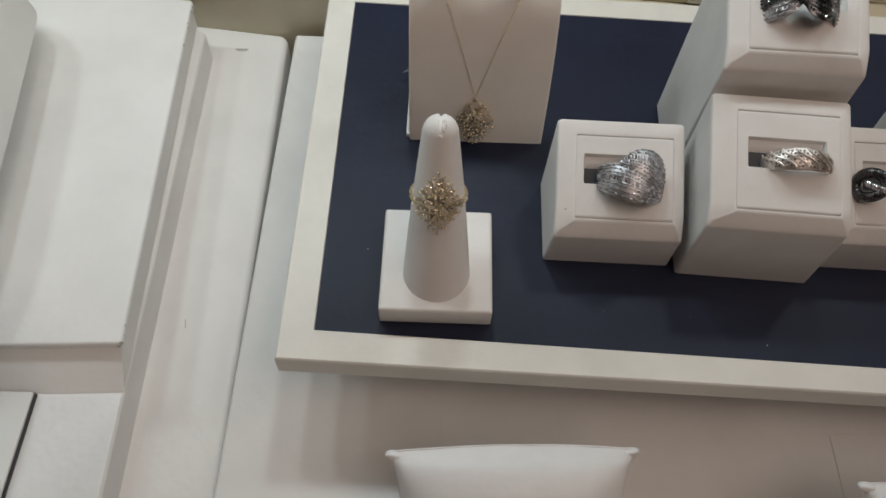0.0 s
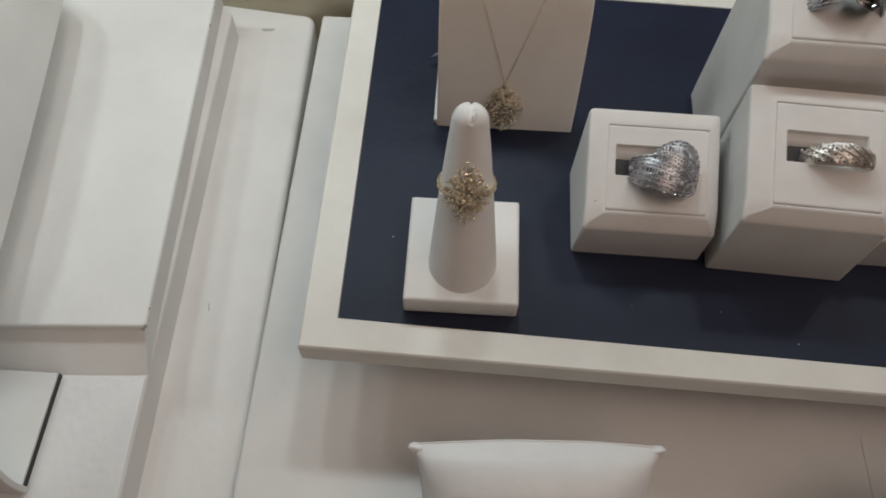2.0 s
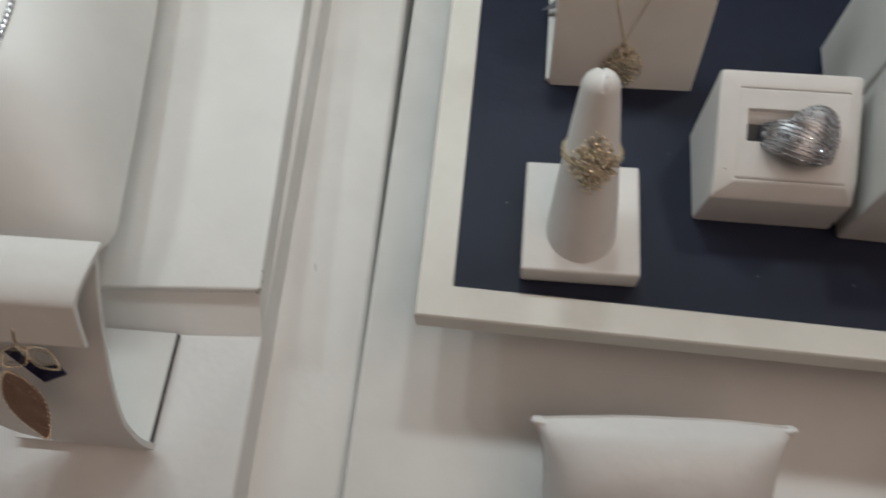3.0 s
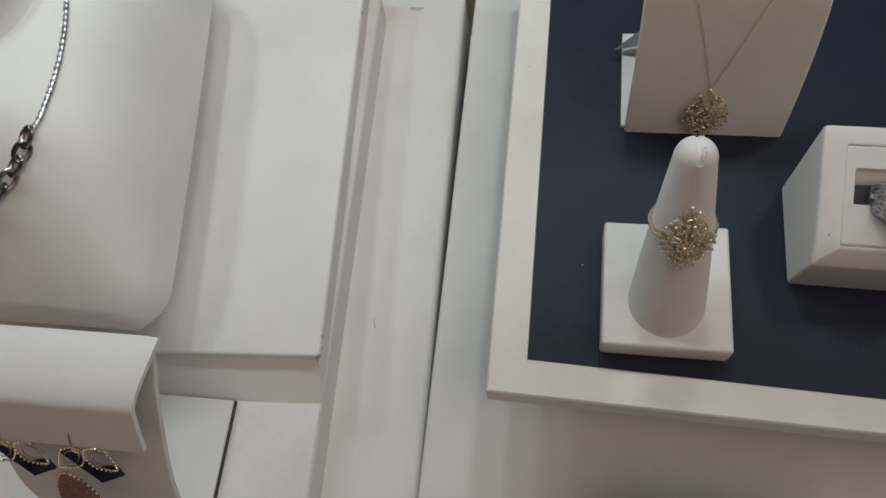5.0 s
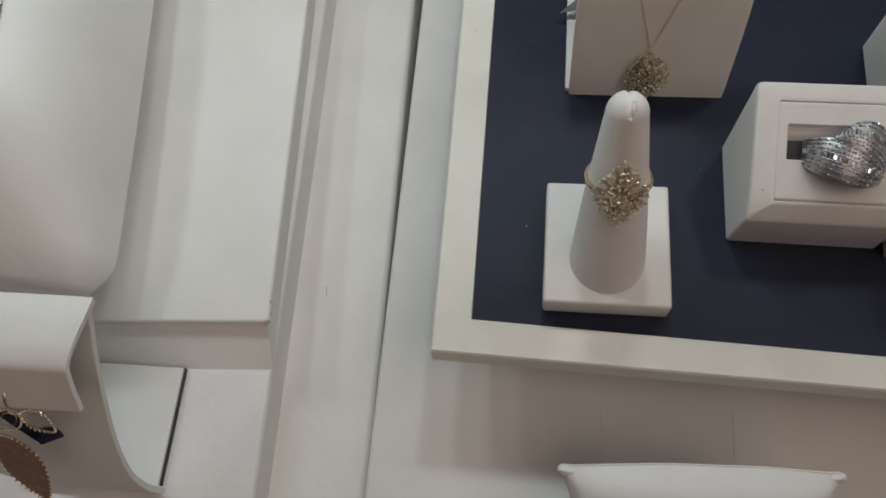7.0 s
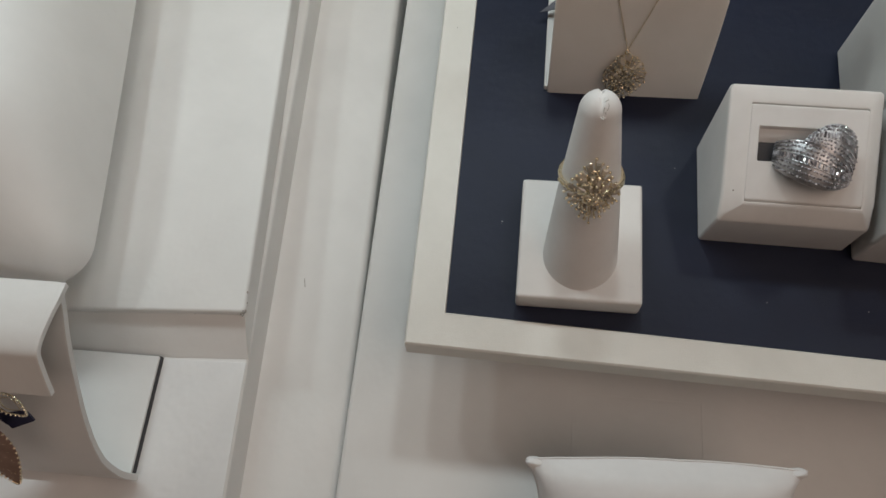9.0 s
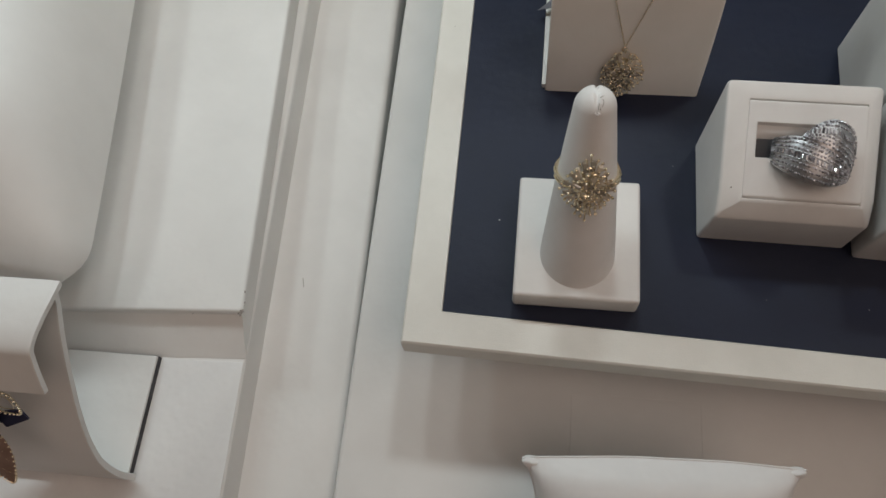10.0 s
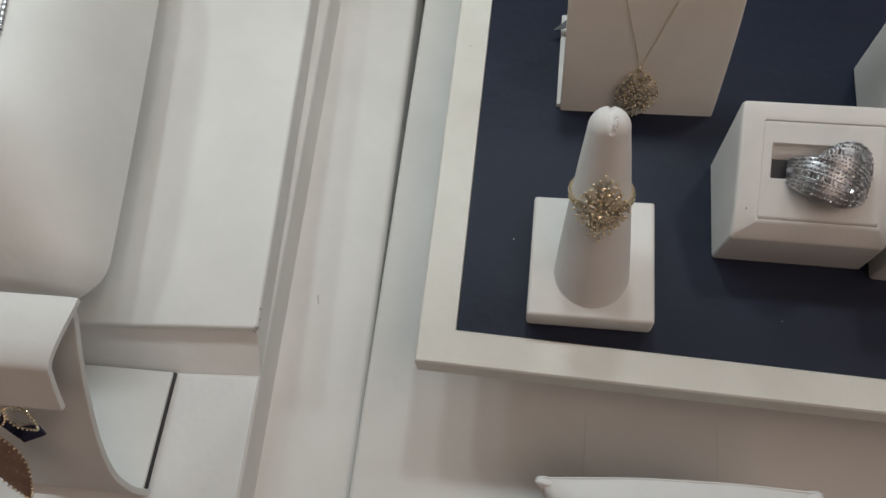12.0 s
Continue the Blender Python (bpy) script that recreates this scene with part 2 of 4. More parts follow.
# ---- unseen shop shell that closes the room; reddish floor added for warm bounce ----
floor_bm = box(-220, 260, -240, 260, -97, -95)
tagged(part("floor", floor_bm, room_floor, smooth=0), "unseen dark reddish floor added for warm bounce", "floor", kind="structure")
tagged(part("ceiling", box(-220, 260, -240, 260, 175, 178), room_ceiling, smooth=0), "off-white tiled shop ceiling", "ceiling", kind="structure")
for nm, (x0, x1, y0, y1) in (("wall_north", (-220, 260, 260, 264)), ("wall_south", (-220, 260, -244, -240)),
                             ("wall_west", (-224, -220, -240, 260)), ("wall_east", (260, 264, -240, 260))):
    tagged(part(nm, box(x0, x1, y0, y1, -95, 175), room_wall, smooth=0), "plain warm painted shop wall", "wall", kind="structure")

# ---- case back: ledge, door panels, strip with screws ----
BACK = cm(-1.8, 20.95, 0, 0, 0, -4.5)
tagged(part("case_floor", box(-60, 70, -45, 24, -9.5, -9, 0), board, smooth=0), "white case bottom under the displays", "case floor", kind="structure")
tagged(part("case_base", box(-62, 77, -47, 26, -95, -9.5, 0.4, 2), apron_paint), "plain cream painted cabinet under the display case", "cabinet", kind="structure")
ledge = thing("back_ledge", BACK, "cream painted metal ledge with chipped edge at the case back", "ledge", kind="structure")
bm = bmesh.new()
box_into(bm, -60, 75, 0, 3.7, -9, -2.0, 0.06)
part("rail", bm, cream_paint, ledge)
part("apron", box(-60, 60, -0.05, 0.02, -9, -2.12, 0.02), apron_paint, ledge, "olive painted front of the ledge")
rng = random.Random(5)
bm = bmesh.new()
for i in range(16):
    x = rng.choice((-4.0, -6.5, -9.0, -2.0)) + rng.gauss(0, 0.5)
    box_into(bm, x, x + rng.uniform(0.08, 0.4), -0.012, 0.02 + rng.uniform(0, 0.06), -2.05 - rng.uniform(0, 0.02), -1.992, 0.008, 1)
part("chipped_edge", bm, chip_dark, ledge, "dark paint chips along the edge")
# No hole is cut: a thin black plate gives the slot its shade.
bm = bmesh.new()
loft(bm, [[(x, y, z) for x, y in rounded_rect(-14.75, -11.6, 0.42, 1.4, 0.3)] for z in (-1.996, -1.98)], True, True, True)
part("slot", bm, edge_shade_black, ledge, "black plate standing in for shade in the ledge's open slot")
bm = bmesh.new()
for i in range(16):
    x = -14.3 + 2.5 * i / 15 + rng.gauss(0, 0.08)
    box_into(bm, x, x + rng.uniform(0.1, 0.3), 0.36 + rng.gauss(0, 0.03), 0.44 + rng.uniform(0, 0.06), -1.995, -1.965, 0.008, 1)
part("torn_lip", bm, leather, ledge, "ragged pale lip of the slot")
tagged(part("door_panel", box(-60, 19.6, 1.5, 2.1, -1.93, 17, 0.05), tan_panel, m=BACK), "olive tan laminate sliding door panel", "door panel", group="case doors", kind="structure")
tagged(part("door_panel", box(17.5, 75, 2.9, 3.5, -1.93, 17, 0.05), grey_panel_lit, m=BACK), "greyer laminate sliding door panel, colour lightened for missing light", "door panel", group="case doors", kind="structure")
edge = thing("door_edge", BACK @ cm(19.6, 1.2, -1.7, 0, 0, 0), "brushed steel edge profile of sliding door", "door edge")
part("profile", box(-0.6, 2.0, 0, 1.2, 0, 18.7, 0.15), steel, edge)
part("pull", box(0.35, 1.35, -0.45, 0.1, 6.5, 14, 0.12), steel, edge)
strip = thing("mounting_strip", BACK @ cm(-24, 0.95, -1.6), "tan mounting strip fixed with painted round screws", "strip")
bm = bmesh.new()
loft(bm, [[(0, y, 0), (13.75, y, 0), (14.05, y, 0.3), (15.15, y, 3.4), (15.3, y, 9), (0, y, 9)] for y in (0.5, 0.04)] + [[(0, 0, 0), (13.7, 0, 0.05), (14.0, 0, 0.33), (15.1, 0, 3.4), (15.25, 0, 9), (0, 0, 9)]], True, True, True)
part("plate", bm, tan_panel, strip)
bm = bmesh.new()
tube(bm, [(14.72, -0.06, 2.7), (14.7, -0.09, 3.5), (14.45, -0.1, 4.3), (14.0, -0.1, 5.3), (13.5, -0.06, 8.5)], 0.06, 6)
part("cord", bm, cream_paint, strip, "thin cream cord behind the screw")
for x in (14.25, 7.2):
    bm = bmesh.new()
    bmesh.ops.create_uvsphere(bm, u_segments=16, v_segments=10, radius=0.55, matrix=Matrix.Translation((x, 0, 2.6)) @ Matrix.Diagonal((1, 0.5, 1, 1)))
    s = part("screw_head", bm, cream_paint, strip, "cream painted screw head")
    part("screw_slot", box(x - 0.05, x + 0.07, -0.285, -0.2, 2.5, 2.62, 0.02), edge_shade_black, s)


# ---- platforms ----
right = thing("display_platform", cm(-3.88, 20.3, -4.5), "white leatherette display platform with sunken rectangular inlays", "platform", group="case platforms")
gap = 0.09
# each inlay: left and right end, back edge, width of the left joint
INLAYS = ((8.63, 13.58, -21.72, gap), (24.43, 29.68, -22.08, 0.28), (40.2, 45.2, -22.4, gap))
bm = box(0, 60, -48, 0, -4.4, 0, 0.2, 3)
for x0, x1, yb, gl in INLAYS:
    for x in (x0, x0 + gl, x1 - gap, x1):
        bmesh.ops.bisect_plane(bm, geom=bm.verts[:] + bm.edges[:] + bm.faces[:], plane_co=(x, 0, 0), plane_no=(1, 0, 0))
    for y in (yb - gap, yb):
        bmesh.ops.bisect_plane(bm, geom=bm.verts[:] + bm.edges[:] + bm.faces[:], plane_co=(0, y, 0), plane_no=(0, 1, 0))
for y in (-33.0, -33.0 + gap):
    bmesh.ops.bisect_plane(bm, geom=bm.verts[:] + bm.edges[:] + bm.faces[:], plane_co=(0, y, 0), plane_no=(0, 1, 0))
sunk = []
for f in bm.faces:
    c = f.calc_center_median()
    if abs(c.z) < 1e-4 and f.normal.z > 0.5:
        for x0, x1, yb, gl in INLAYS:
            if x0 < c.x < x1 and -33.0 < c.y < yb and not (x0 + gl < c.x < x1 - gap and -33.0 + gap < c.y < yb - gap):
                sunk.append(f)
deep = bmesh.ops.extrude_face_region(bm, geom=sunk)
bmesh.ops.translate(bm, verts=[v for v in deep["geom"] if isinstance(v, bmesh.types.BMVert)], vec=(0, 0, -0.02))
bmesh.ops.delete(bm, geom=sunk, context="FACES")
part("body", bm, board, right)
for x0, x1, yb, gl in INLAYS:
    part("inlay", box(x0 + gl, x1 - gap, -33.0 + gap, yb - gap, -0.015, 0.012, 0.01, 2), board, right)

left = thing("display_platform", cm(-4.02, -1.7, -5.3, 0, 0, 1.2), "white platform with rounded edges and a chip in its top", "platform", group="case platforms")
part("body", rounded_slab(-45, 0, -30, 22.75, -3.7, 0, 0.55, 0.3, 0.006), board, left)
fl = [(0.34 * math.cos(a) * (1 + 0.25 * math.sin(3 * a)), 0.14 * math.sin(a) * (1 + 0.3 * math.cos(2 * a))) for a in (2 * math.pi * i / 18 for i in range(18))]
bm = bmesh.new()
loft(bm, [[(x, y, -0.01) for x, y in fl], [(x, y, 0.012) for x, y in fl], [(x * 0.7, y * 0.7, 0.016) for x, y in fl]], True, True, True)
part("chip", bm, chip_grey, left, "torn grey chip in the covering", m=cm(-2.48, 21.50, 0))
bm = bmesh.new()
box_into(bm, -0.025, 0.02, -0.22, 0.2, -0.005, 0.006, 0.004, 1)
part("scuff", bm, chip_grey, left, "small grey scuff", m=cm(-2.58, 4.38, 0.0, 0, 0, 12))

riser = thing("display_riser", cm(-7.88, -1.4, -3.55, 0, 0, 1.55), "long low white covered riser step", "riser", group="risers")
part("body", rounded_slab(-40, 0, -24, 20.75, -1.75, 0, 0.45, 0.14), board, riser)
part("top_panel", box(-38, -0.07, -23.9, -0.1, -0.05, 0.04, 0.03), satin, riser, "cool white panel laid on the step")

slab = thing("display_slab", cm(-7.85, 0.2, -2.0, 0, 0, 3.1), "white slab riser with sloping front and worn corners", "riser", group="risers")
bm = bmesh.new()
prof = [(-1.55, -1.53), (-0.02, -0.32), (0.0, -0.32), (19.5, -0.32), (19.5, -1.53)]
loft(bm, [[(x, y, z) for y, z in prof] for x in (-36, -0.12)], True, True, True)
part("plinth", bm, board, slab)
part("top", rounded_slab(-36, 0, -0.12, 19.75, -0.34, 0, 0.22, 0.13, 0.0045), board, slab)
rng = random.Random(9)
bm = bmesh.new()
for (x, y, n) in ((-0.06, -0.08, 12), (-0.16, -0.1, 5), (-0.02, 0.25, 5), (-0.03, 19.0, 9), (-0.02, 16.5, 8), (-0.02, 17.8, 6)):
    for i in range(n):
        px, py = x + rng.gauss(0, 0.05), y + rng.gauss(0, 0.14)
        bmesh.ops.create_icosphere(bm, subdivisions=1, radius=rng.uniform(0.02, 0.055), matrix=Matrix.Translation((min(px, 0.0), py, -0.04 - rng.uniform(0, 0.12))) @ Matrix.Diagonal((1, 1.4, 0.6, 1)))
part("worn_corner", bm, tear_grey, slab, "scuffed grey worn edge")

bm = bmesh.new()
bead(bm, (-2.05, -0.12, -0.3), 0.022, 6, 4)
part("speck", bm, chip_dark, slab, "small dark speck on the front edge")

# ---- blue tray ----
SKEW = -0.037
tray = thing("display_tray", cm(0, 0, 0), "shallow cream-framed display tray lined with navy leatherette", "tray")
bm = bmesh.new()
outer = [(-1.32, -1.27), (42, -0.87), (42, 19.15), (-1.32, 19.15)]
inner = [(0, 0), (40.7, 0), (40.7, 17.87), (0, 17.87)]
sk = lambda pts, z, g=0.0: [(x + g * (1 if x < 20 else -1), y + SKEW * x + g * (1 if y < 9 else -1), z) for x, y in pts]
loft(bm, [sk(inner, -1.14), sk(outer, -1.14, 0.05), sk(outer, -1.07), sk(outer, -0.02, 0), sk(outer, 0.04, 0.06), sk(inner, 0.04, -0.03), sk(inner, 0.0, 0.0), sk(inner, -0.2)], True)
part("frame", bm, leather_cream, tray, "cream leatherette tray rim")
bm = bmesh.new()
loft(bm, [sk(inner, -0.95, 0.05), sk(inner, 0.0, 0.01)], True, True, True)
part("lining", bm, navy, tray, "navy blue leatherette lining")
for x, y, r in ((1.72, 3.62, 0.022), (16.9, -0.02, 0.02), (10.9, 1.2, 0.012), (14.2, 1.1, 0.014), (7.9, 6.2, 0.012)):
    bm = bmesh.new()
    bead(bm, (x, y, 0.008), r)
    part("lint", bm, suede, tray, "tiny white lint speck")
bm = bmesh.new()
bead(bm, (-0.69, 12.2, 0.045), 0.02, 6, 4)
part("speck", bm, chip_dark, tray, "small dark speck on the rim")
# frayed covering at the back corner of the rim
rng = random.Random(12)
bm = bmesh.new()
for i in range(14):
    p = Vector((-1.33 + rng.gauss(0, 0.03), 19.1 - abs(rng.gauss(0, 0.5)), rng.uniform(-0.3, 0.04)))
    bmesh.ops.create_icosphere(bm, subdivisions=1, radius=rng.uniform(0.03, 0.08), matrix=Matrix.Translation(p) @ Matrix.Rotation(rng.random() * 3, 4, "Z") @ Matrix.Diagonal((0.6, 1.3, 0.8, 1)))
part("frayed_edge", bm, suede, tray, "frayed white covering at the corner")
# supports under the tray
part("foot", box(3, 38, 4, 15, -4.5, -1.1, 0.1, 2, SKEW), board, tray)


# ---- ring stand with cluster ring ----
def finger_axis(h):
    """Centre and radius of the slanted finger at height h (0..1)."""
    return Vector((-0.02 * h, 2.33 * h, 5.28 * h)), 1.28 - 0.50 * h - 0.14 * h * h


stand = thing("ring_stand", cm(4.47, 2.06, 0), "white leatherette ring finger stand on a square base", "ring stand")
part("base", box(-2.09, 2.1, -1.64, 2.84, 0, 1.02, 0.13, 3), leather, stand)
bm = bmesh.new()
loops = []
tilt = Vector((0.006, 0.387, 0.922)).normalized()
side = Vector((1, 0, 0))
fwd = tilt.cross(side).normalized()
N = 72
def finger_loop(c, r, cleft=0.0, blend=1.0):
    out = []
    for k in range(N):
        a = 2 * math.pi * k / N
        p = c + r * (math.cos(a) * side * 0.98 + math.sin(a) * (fwd * blend + Vector((0, 1, 0)) * (1 - blend)))
        if cleft:
            p -= tilt * cleft * math.exp(-((p - c).x / 0.055) ** 2)
        out.append(p)
    return out
for i in range(13):
    h = i / 12
    c, r = finger_axis(h)
    loops.append(finger_loop(c + Vector((0, 0, 1.0)), r, 0, min(1.0, h * 2)))
top_c, top_r = finger_axis(1.0)
top_c = top_c + Vector((0, 0, 1.0))
for i in range(1, 12):
    a = 0.5 * math.pi * i / 12
    loops.append(finger_loop(top_c + tilt * (top_r * 0.98 * math.sin(a)), top_r * math.cos(a) ** 0.85, 0.13 * math.sin(a) ** 2.5))
loft(bm, loops, True, True, True)
part("finger", bm, suede, stand, "soft white tapered finger with pinched tip", smooth=60)
bm = bmesh.new()
face_dir = -fwd if fwd.y > 0 else fwd
def tip_point(deg, dx, out=0.0):
    """Point on the front of the rounded finger tip."""
    a = radians(deg)
    r = top_r * math.cos(a) ** 0.85
    return top_c + tilt * ((top_r * 0.98 + out) * math.sin(a)) + side * dx + face_dir * (math.sqrt(max(0.0, r * r - dx * dx)) + out)


for dx, deg, r in ((0.04, 14, 0.045), (0.09, 17, 0.04), (-0.02, 18, 0.036), (0.05, 20, 0.03), (0.13, 44, 0.028)):
    bead(bm, tip_point(deg, dx, -0.012), r, 8, 6)
part("loose_fluff", bm, suede, stand, "small torn tuft of white covering")
bm = bmesh.new()
for marks in (((62, 0.08), (65, 0.14), (65, 0.19)), ((56, 0.16), (50, 0.19), (42, 0.18), (36, 0.14)), ((46, 0.07), (38, 0.05), (28, 0.06)), ((34, 0.10), (27, 0.12))):
    tube(bm, [tip_point(deg, dx, 0.0) for deg, dx in marks], 0.009, 5)
part("tear_mark", bm, tear_grey, stand, "thin grey tears in the finger tip")


TIERS = ((1.0, 28, 0.052), (0.80, 20, 0.046), (0.60, 15, 0.046), (0.40, 11, 0.044), (0.2, 6, 0.044), (0.02, 1, 0.05))


def cluster_head(bm_metal, bm_stone, m, w, h, dome, seed, squareness=1.3, open_rim=False):
    """Diamond-shaped burst of bead-tipped prongs with tapered baguettes between them. m: head frame, z outward."""
    r = random.Random(seed)

    def edge_at(a, f):
        c, d = math.cos(a), math.sin(a)
        e = f / ((abs(c) ** squareness + abs(d) ** squareness) ** (1 / squareness))
        return w * e * c, h * e * d

    rise = lambda f: dome * (1 - f ** 1.7)
    for t, (f, n, rad) in enumerate(TIERS):
        tips = []
        for k in range(n):
            a = 2 * math.pi * (k + 0.5 * (t % 2) + r.uniform(-0.18, 0.18)) / n
            x, y = edge_at(a, f * (1 + r.gauss(0, 0.035) + (0.05 if t == 0 and k % 2 else 0)))
            tip = Vector((x, y, rise(min(1.0, f)) + r.gauss(0, 0.02) + 0.05))
            root = Vector((x * 0.72, y * 0.72, tip.z - 0.16))
            bead(bm_metal, m @ tip, rad * r.uniform(0.9, 1.1), 8, 6)
            tube(bm_metal, [m @ root, m @ tip], 0.018, 5)
            tips.append(m @ (tip - Vector((0, 0, 0.05))))
        if open_rim and t in (0, 2):
            tube(bm_metal, tips, 0.016, 5, True)
    for f, n, l, wd in ((0.80, 17, 0.34, 0.15), (0.5, 11, 0.27, 0.14), (0.27, 6, 0.2, 0.12)):
        for k in range(n):
            if open_rim and f > 0.7 and k % 3 == 1:
                continue
            a = 2 * math.pi * (k + r.uniform(-0.15, 0.15)) / n
            x, y = edge_at(a, f)
            nrm = Vector((x * 0.6 + r.gauss(0, 0.14), y * 0.5 + r.gauss(0, 0.14), 1.0))
            baguette(bm_stone, m @ Vector((x, y, rise(f) - 0.06)), m.to_3x3() @ nrm, m.to_3x3() @ Vector((x, y, -0.1)), l, wd, 0.06, 1.2)
    for k in range(16):
        a, f = r.uniform(0, 2 * math.pi), r.uniform(0.15, 0.85)
        x, y = edge_at(a, f)
        turn, size = r.uniform(0, 6.28), r.uniform(0.09, 0.15)
        curl = [Vector((x + size * math.cos(turn + q), y + 1.3 * size * math.sin(turn + q), rise(f) + 0.06)) for q in (0.45 * i for i in range(6))]
        tube(bm_metal, [m @ c for c in curl], 0.024, 5)
    for k in range(7):
        a = 2 * math.pi * k / 6
        q = 0.0 if k == 6 else 0.13
        brilliant(bm_stone, m @ Vector((q * math.cos(a), q * math.sin(a), dome + 0.02 - q * 0.3)), m.to_3x3() @ Vector((0.5 * q * math.cos(a), 0.5 * q * math.sin(a), 1)), 0.06, 8, k)
    loops = []
    for sc, zz in ((0.5, -0.16), (0.62, -0.12), (0.4, -0.03), (0.1, dome * 0.35)):
        loops.append([m @ Vector((*edge_at(2 * math.pi * k / 24, sc), zz)) for k in range(24)])
    loft(bm_metal, loops, True, True, True)


def rod_burst(bm_metal, bm_stone, m, w, h, dome, seed):
    """Shaggy diamond-shaped burst of short polished rods with bead ends that all lean one way."""
    r = random.Random(seed)
    for f, n in ((1.0, 24), (0.86, 22), (0.7, 19), (0.54, 15), (0.38, 11), (0.2, 7), (0.03, 2)):
        for k in range(n):
            a = 2 * math.pi * (k + r.uniform(-0.3, 0.3)) / n
            c, d = math.cos(a), math.sin(a)
            e = f * (1 + r.gauss(0, 0.05)) / ((abs(c) ** 1.45 + abs(d) ** 1.45) ** (1 / 1.45))
            tip = Vector((w * e * c, h * e * d, dome * (1 - f ** 1.8) + 0.08 + r.gauss(0, 0.03)))
            lean = Vector((0.07 - 0.1 * c + r.gauss(0, 0.05), -0.2 - 0.1 * d + r.gauss(0, 0.05), -0.16))
            tube(bm_metal, [m @ (tip + lean * r.uniform(0.6, 1.0)), m @ tip], 0.02, 6)
            bead(bm_metal, m @ tip, r.uniform(0.036, 0.05), 8, 6)
            if k % 3 == 0:
                brilliant(bm_stone, m @ (tip + Vector((0.08, 0.02, -0.06))), m.to_3x3() @ Vector((r.gauss(0, 0.3), r.gauss(0, 0.3), 1)), 0.055, 8, k)
    loops = []
    for sc, zz in ((0.6, -0.16), (0.72, -0.1), (0.45, 0.02), (0.1, dome * 0.5)):
        loops.append([m @ Vector((w * sc * math.cos(q), h * sc * math.sin(q), zz)) for q in (2 * math.pi * k / 24 for k in range(24))])
    loft(bm_metal, loops, True, True, True)


# the ring lies round the finger, its head on the front
h_ring = 0.62
rc, rr = finger_axis(h_ring)
rc = rc + Vector((0, 0, 1.0))
front = -fwd if fwd.y > 0 else fwd
ring1 = thing("cluster_ring", cm(4.47, 2.06, 0), "yellow gold cluster ring with baguette and round diamonds on finger stand", "ring")
bm = bmesh.new()
pts = [rc + (rr + 0.05) * (math.cos(a) * side + math.sin(a) * front) - tilt * 0.06 * abs(math.cos(a)) for a in (2 * math.pi * k / 48 for k in range(48))]
tube(bm, pts, 0.066, 8, True)
part("band", bm, gold, ring1, "polished gold band")
for sx in (-1, 1):
    bm = bmesh.new()
    for dz in (-0.09, 0.09):
        tube(bm, [rc + (rr + 0.1) * (sx * math.cos(a) * side + math.sin(a) * front) + tilt * (dz - 0.06 * math.cos(a)) for a in (radians(12 + 7 * k) for k in range(8))], 0.038, 6)
    part("shoulder", bm, gold, ring1, "split gold shoulder")
fm, fs = bmesh.new(), bmesh.new()
hm = frame_at(rc + front * (rr + 0.14) + tilt * 0.10, front * 1.0 + tilt * 0.08, side)
cluster_head(fm, fs, hm, 0.80, 1.06, 0.34, 3)
tagged(part("prong_work", fm, gold, ring1, "beaded gold prongs"), kind="stuff")
tagged(part("stone_work", fs, diamond_warm, ring1, "champagne toned diamonds", smooth=0), kind="stuff")


# ---- necklace stand with pendant and earrings ----
PROF = [(9.28, 0.0), (9.36, 0.8), (9.52, 2.0), (9.70, 3.1), (9.92, 4.15), (10.2, 5.15), (10.53, 6.0), (10.9, 6.6), (11.35, 6.98), (11.85, 7.1), (12.2, 7.04), (12.4, 6.85)]


def face_point(x, s):
    """A point and outward normal on the stand's curved front, s from 0 (foot) to 1 (top)."""
    f = max(0.0, min(0.9999, s)) * (len(PROF) - 1)
    p, d = glide(PROF, f)
    return Vector((x, p.x, p.y)), Vector((0, -d.y, d.x))


nstand = thing("necklace_stand", cm(0, 0, 0), "cream leatherette curved pendant and earring display stand", "jewelry stand")
bm = bmesh.new()
front_pts, back_pts = [], []
for i in range(45):
    p, nrm = face_point(0, i / 44)
    front_pts.append((p.y, p.z))
    q = p - nrm * 0.22
    back_pts.append((q.y, max(q.z, 0.0)))
xs = [3.09, 3.13, 3.21, 5.9, 8.7, 8.78, 8.82]
ins = [0.06, 0.02, 0.0, 0.0, 0.0, 0.02, 0.06]
rowsets = []
for x, g in zip(xs, ins):
    row = []
    for (y, z), (yb, zb) in zip(front_pts, back_pts):
        row.append((x, y + (yb - y) * g * 3, z + (zb - z) * g * 3))
    for (y, z), (yb, zb) in zip(front_pts[::-1], back_pts[::-1]):
        row.append((x, yb + (y - yb) * g * 3, zb + (z - zb) * g * 3))
    rowsets.append(row)
loft(bm, rowsets, True, True, True)
part("front_panel", bm, leather_warm, nstand, "curved cream leatherette front")
part("base_plate", box(2.95, 8.8, 9.4, 13.8, 0.0, 0.25, 0.05), leather, nstand)
bm = bmesh.new()
loft(bm, [[(x, y, z) for y, z in ((12.2, 7.1), (12.45, 7.0), (13.7, 0.2), (13.4, 0.2))] for x in (4.2, 7.6)], True, True, True)
part("back_leg", bm, leather, nstand)
bm = bmesh.new()
loft(bm, [[(2.62, 12.8, z), (3.7, 13.5, z + 0.55), (3.7, 12.7, z + 0.5)] for z in (0.42, 0.45)], True, True, True)
tagged(part("price_tag", bm, plastic_grey), "small grey folded price tag under the stand", "tag")


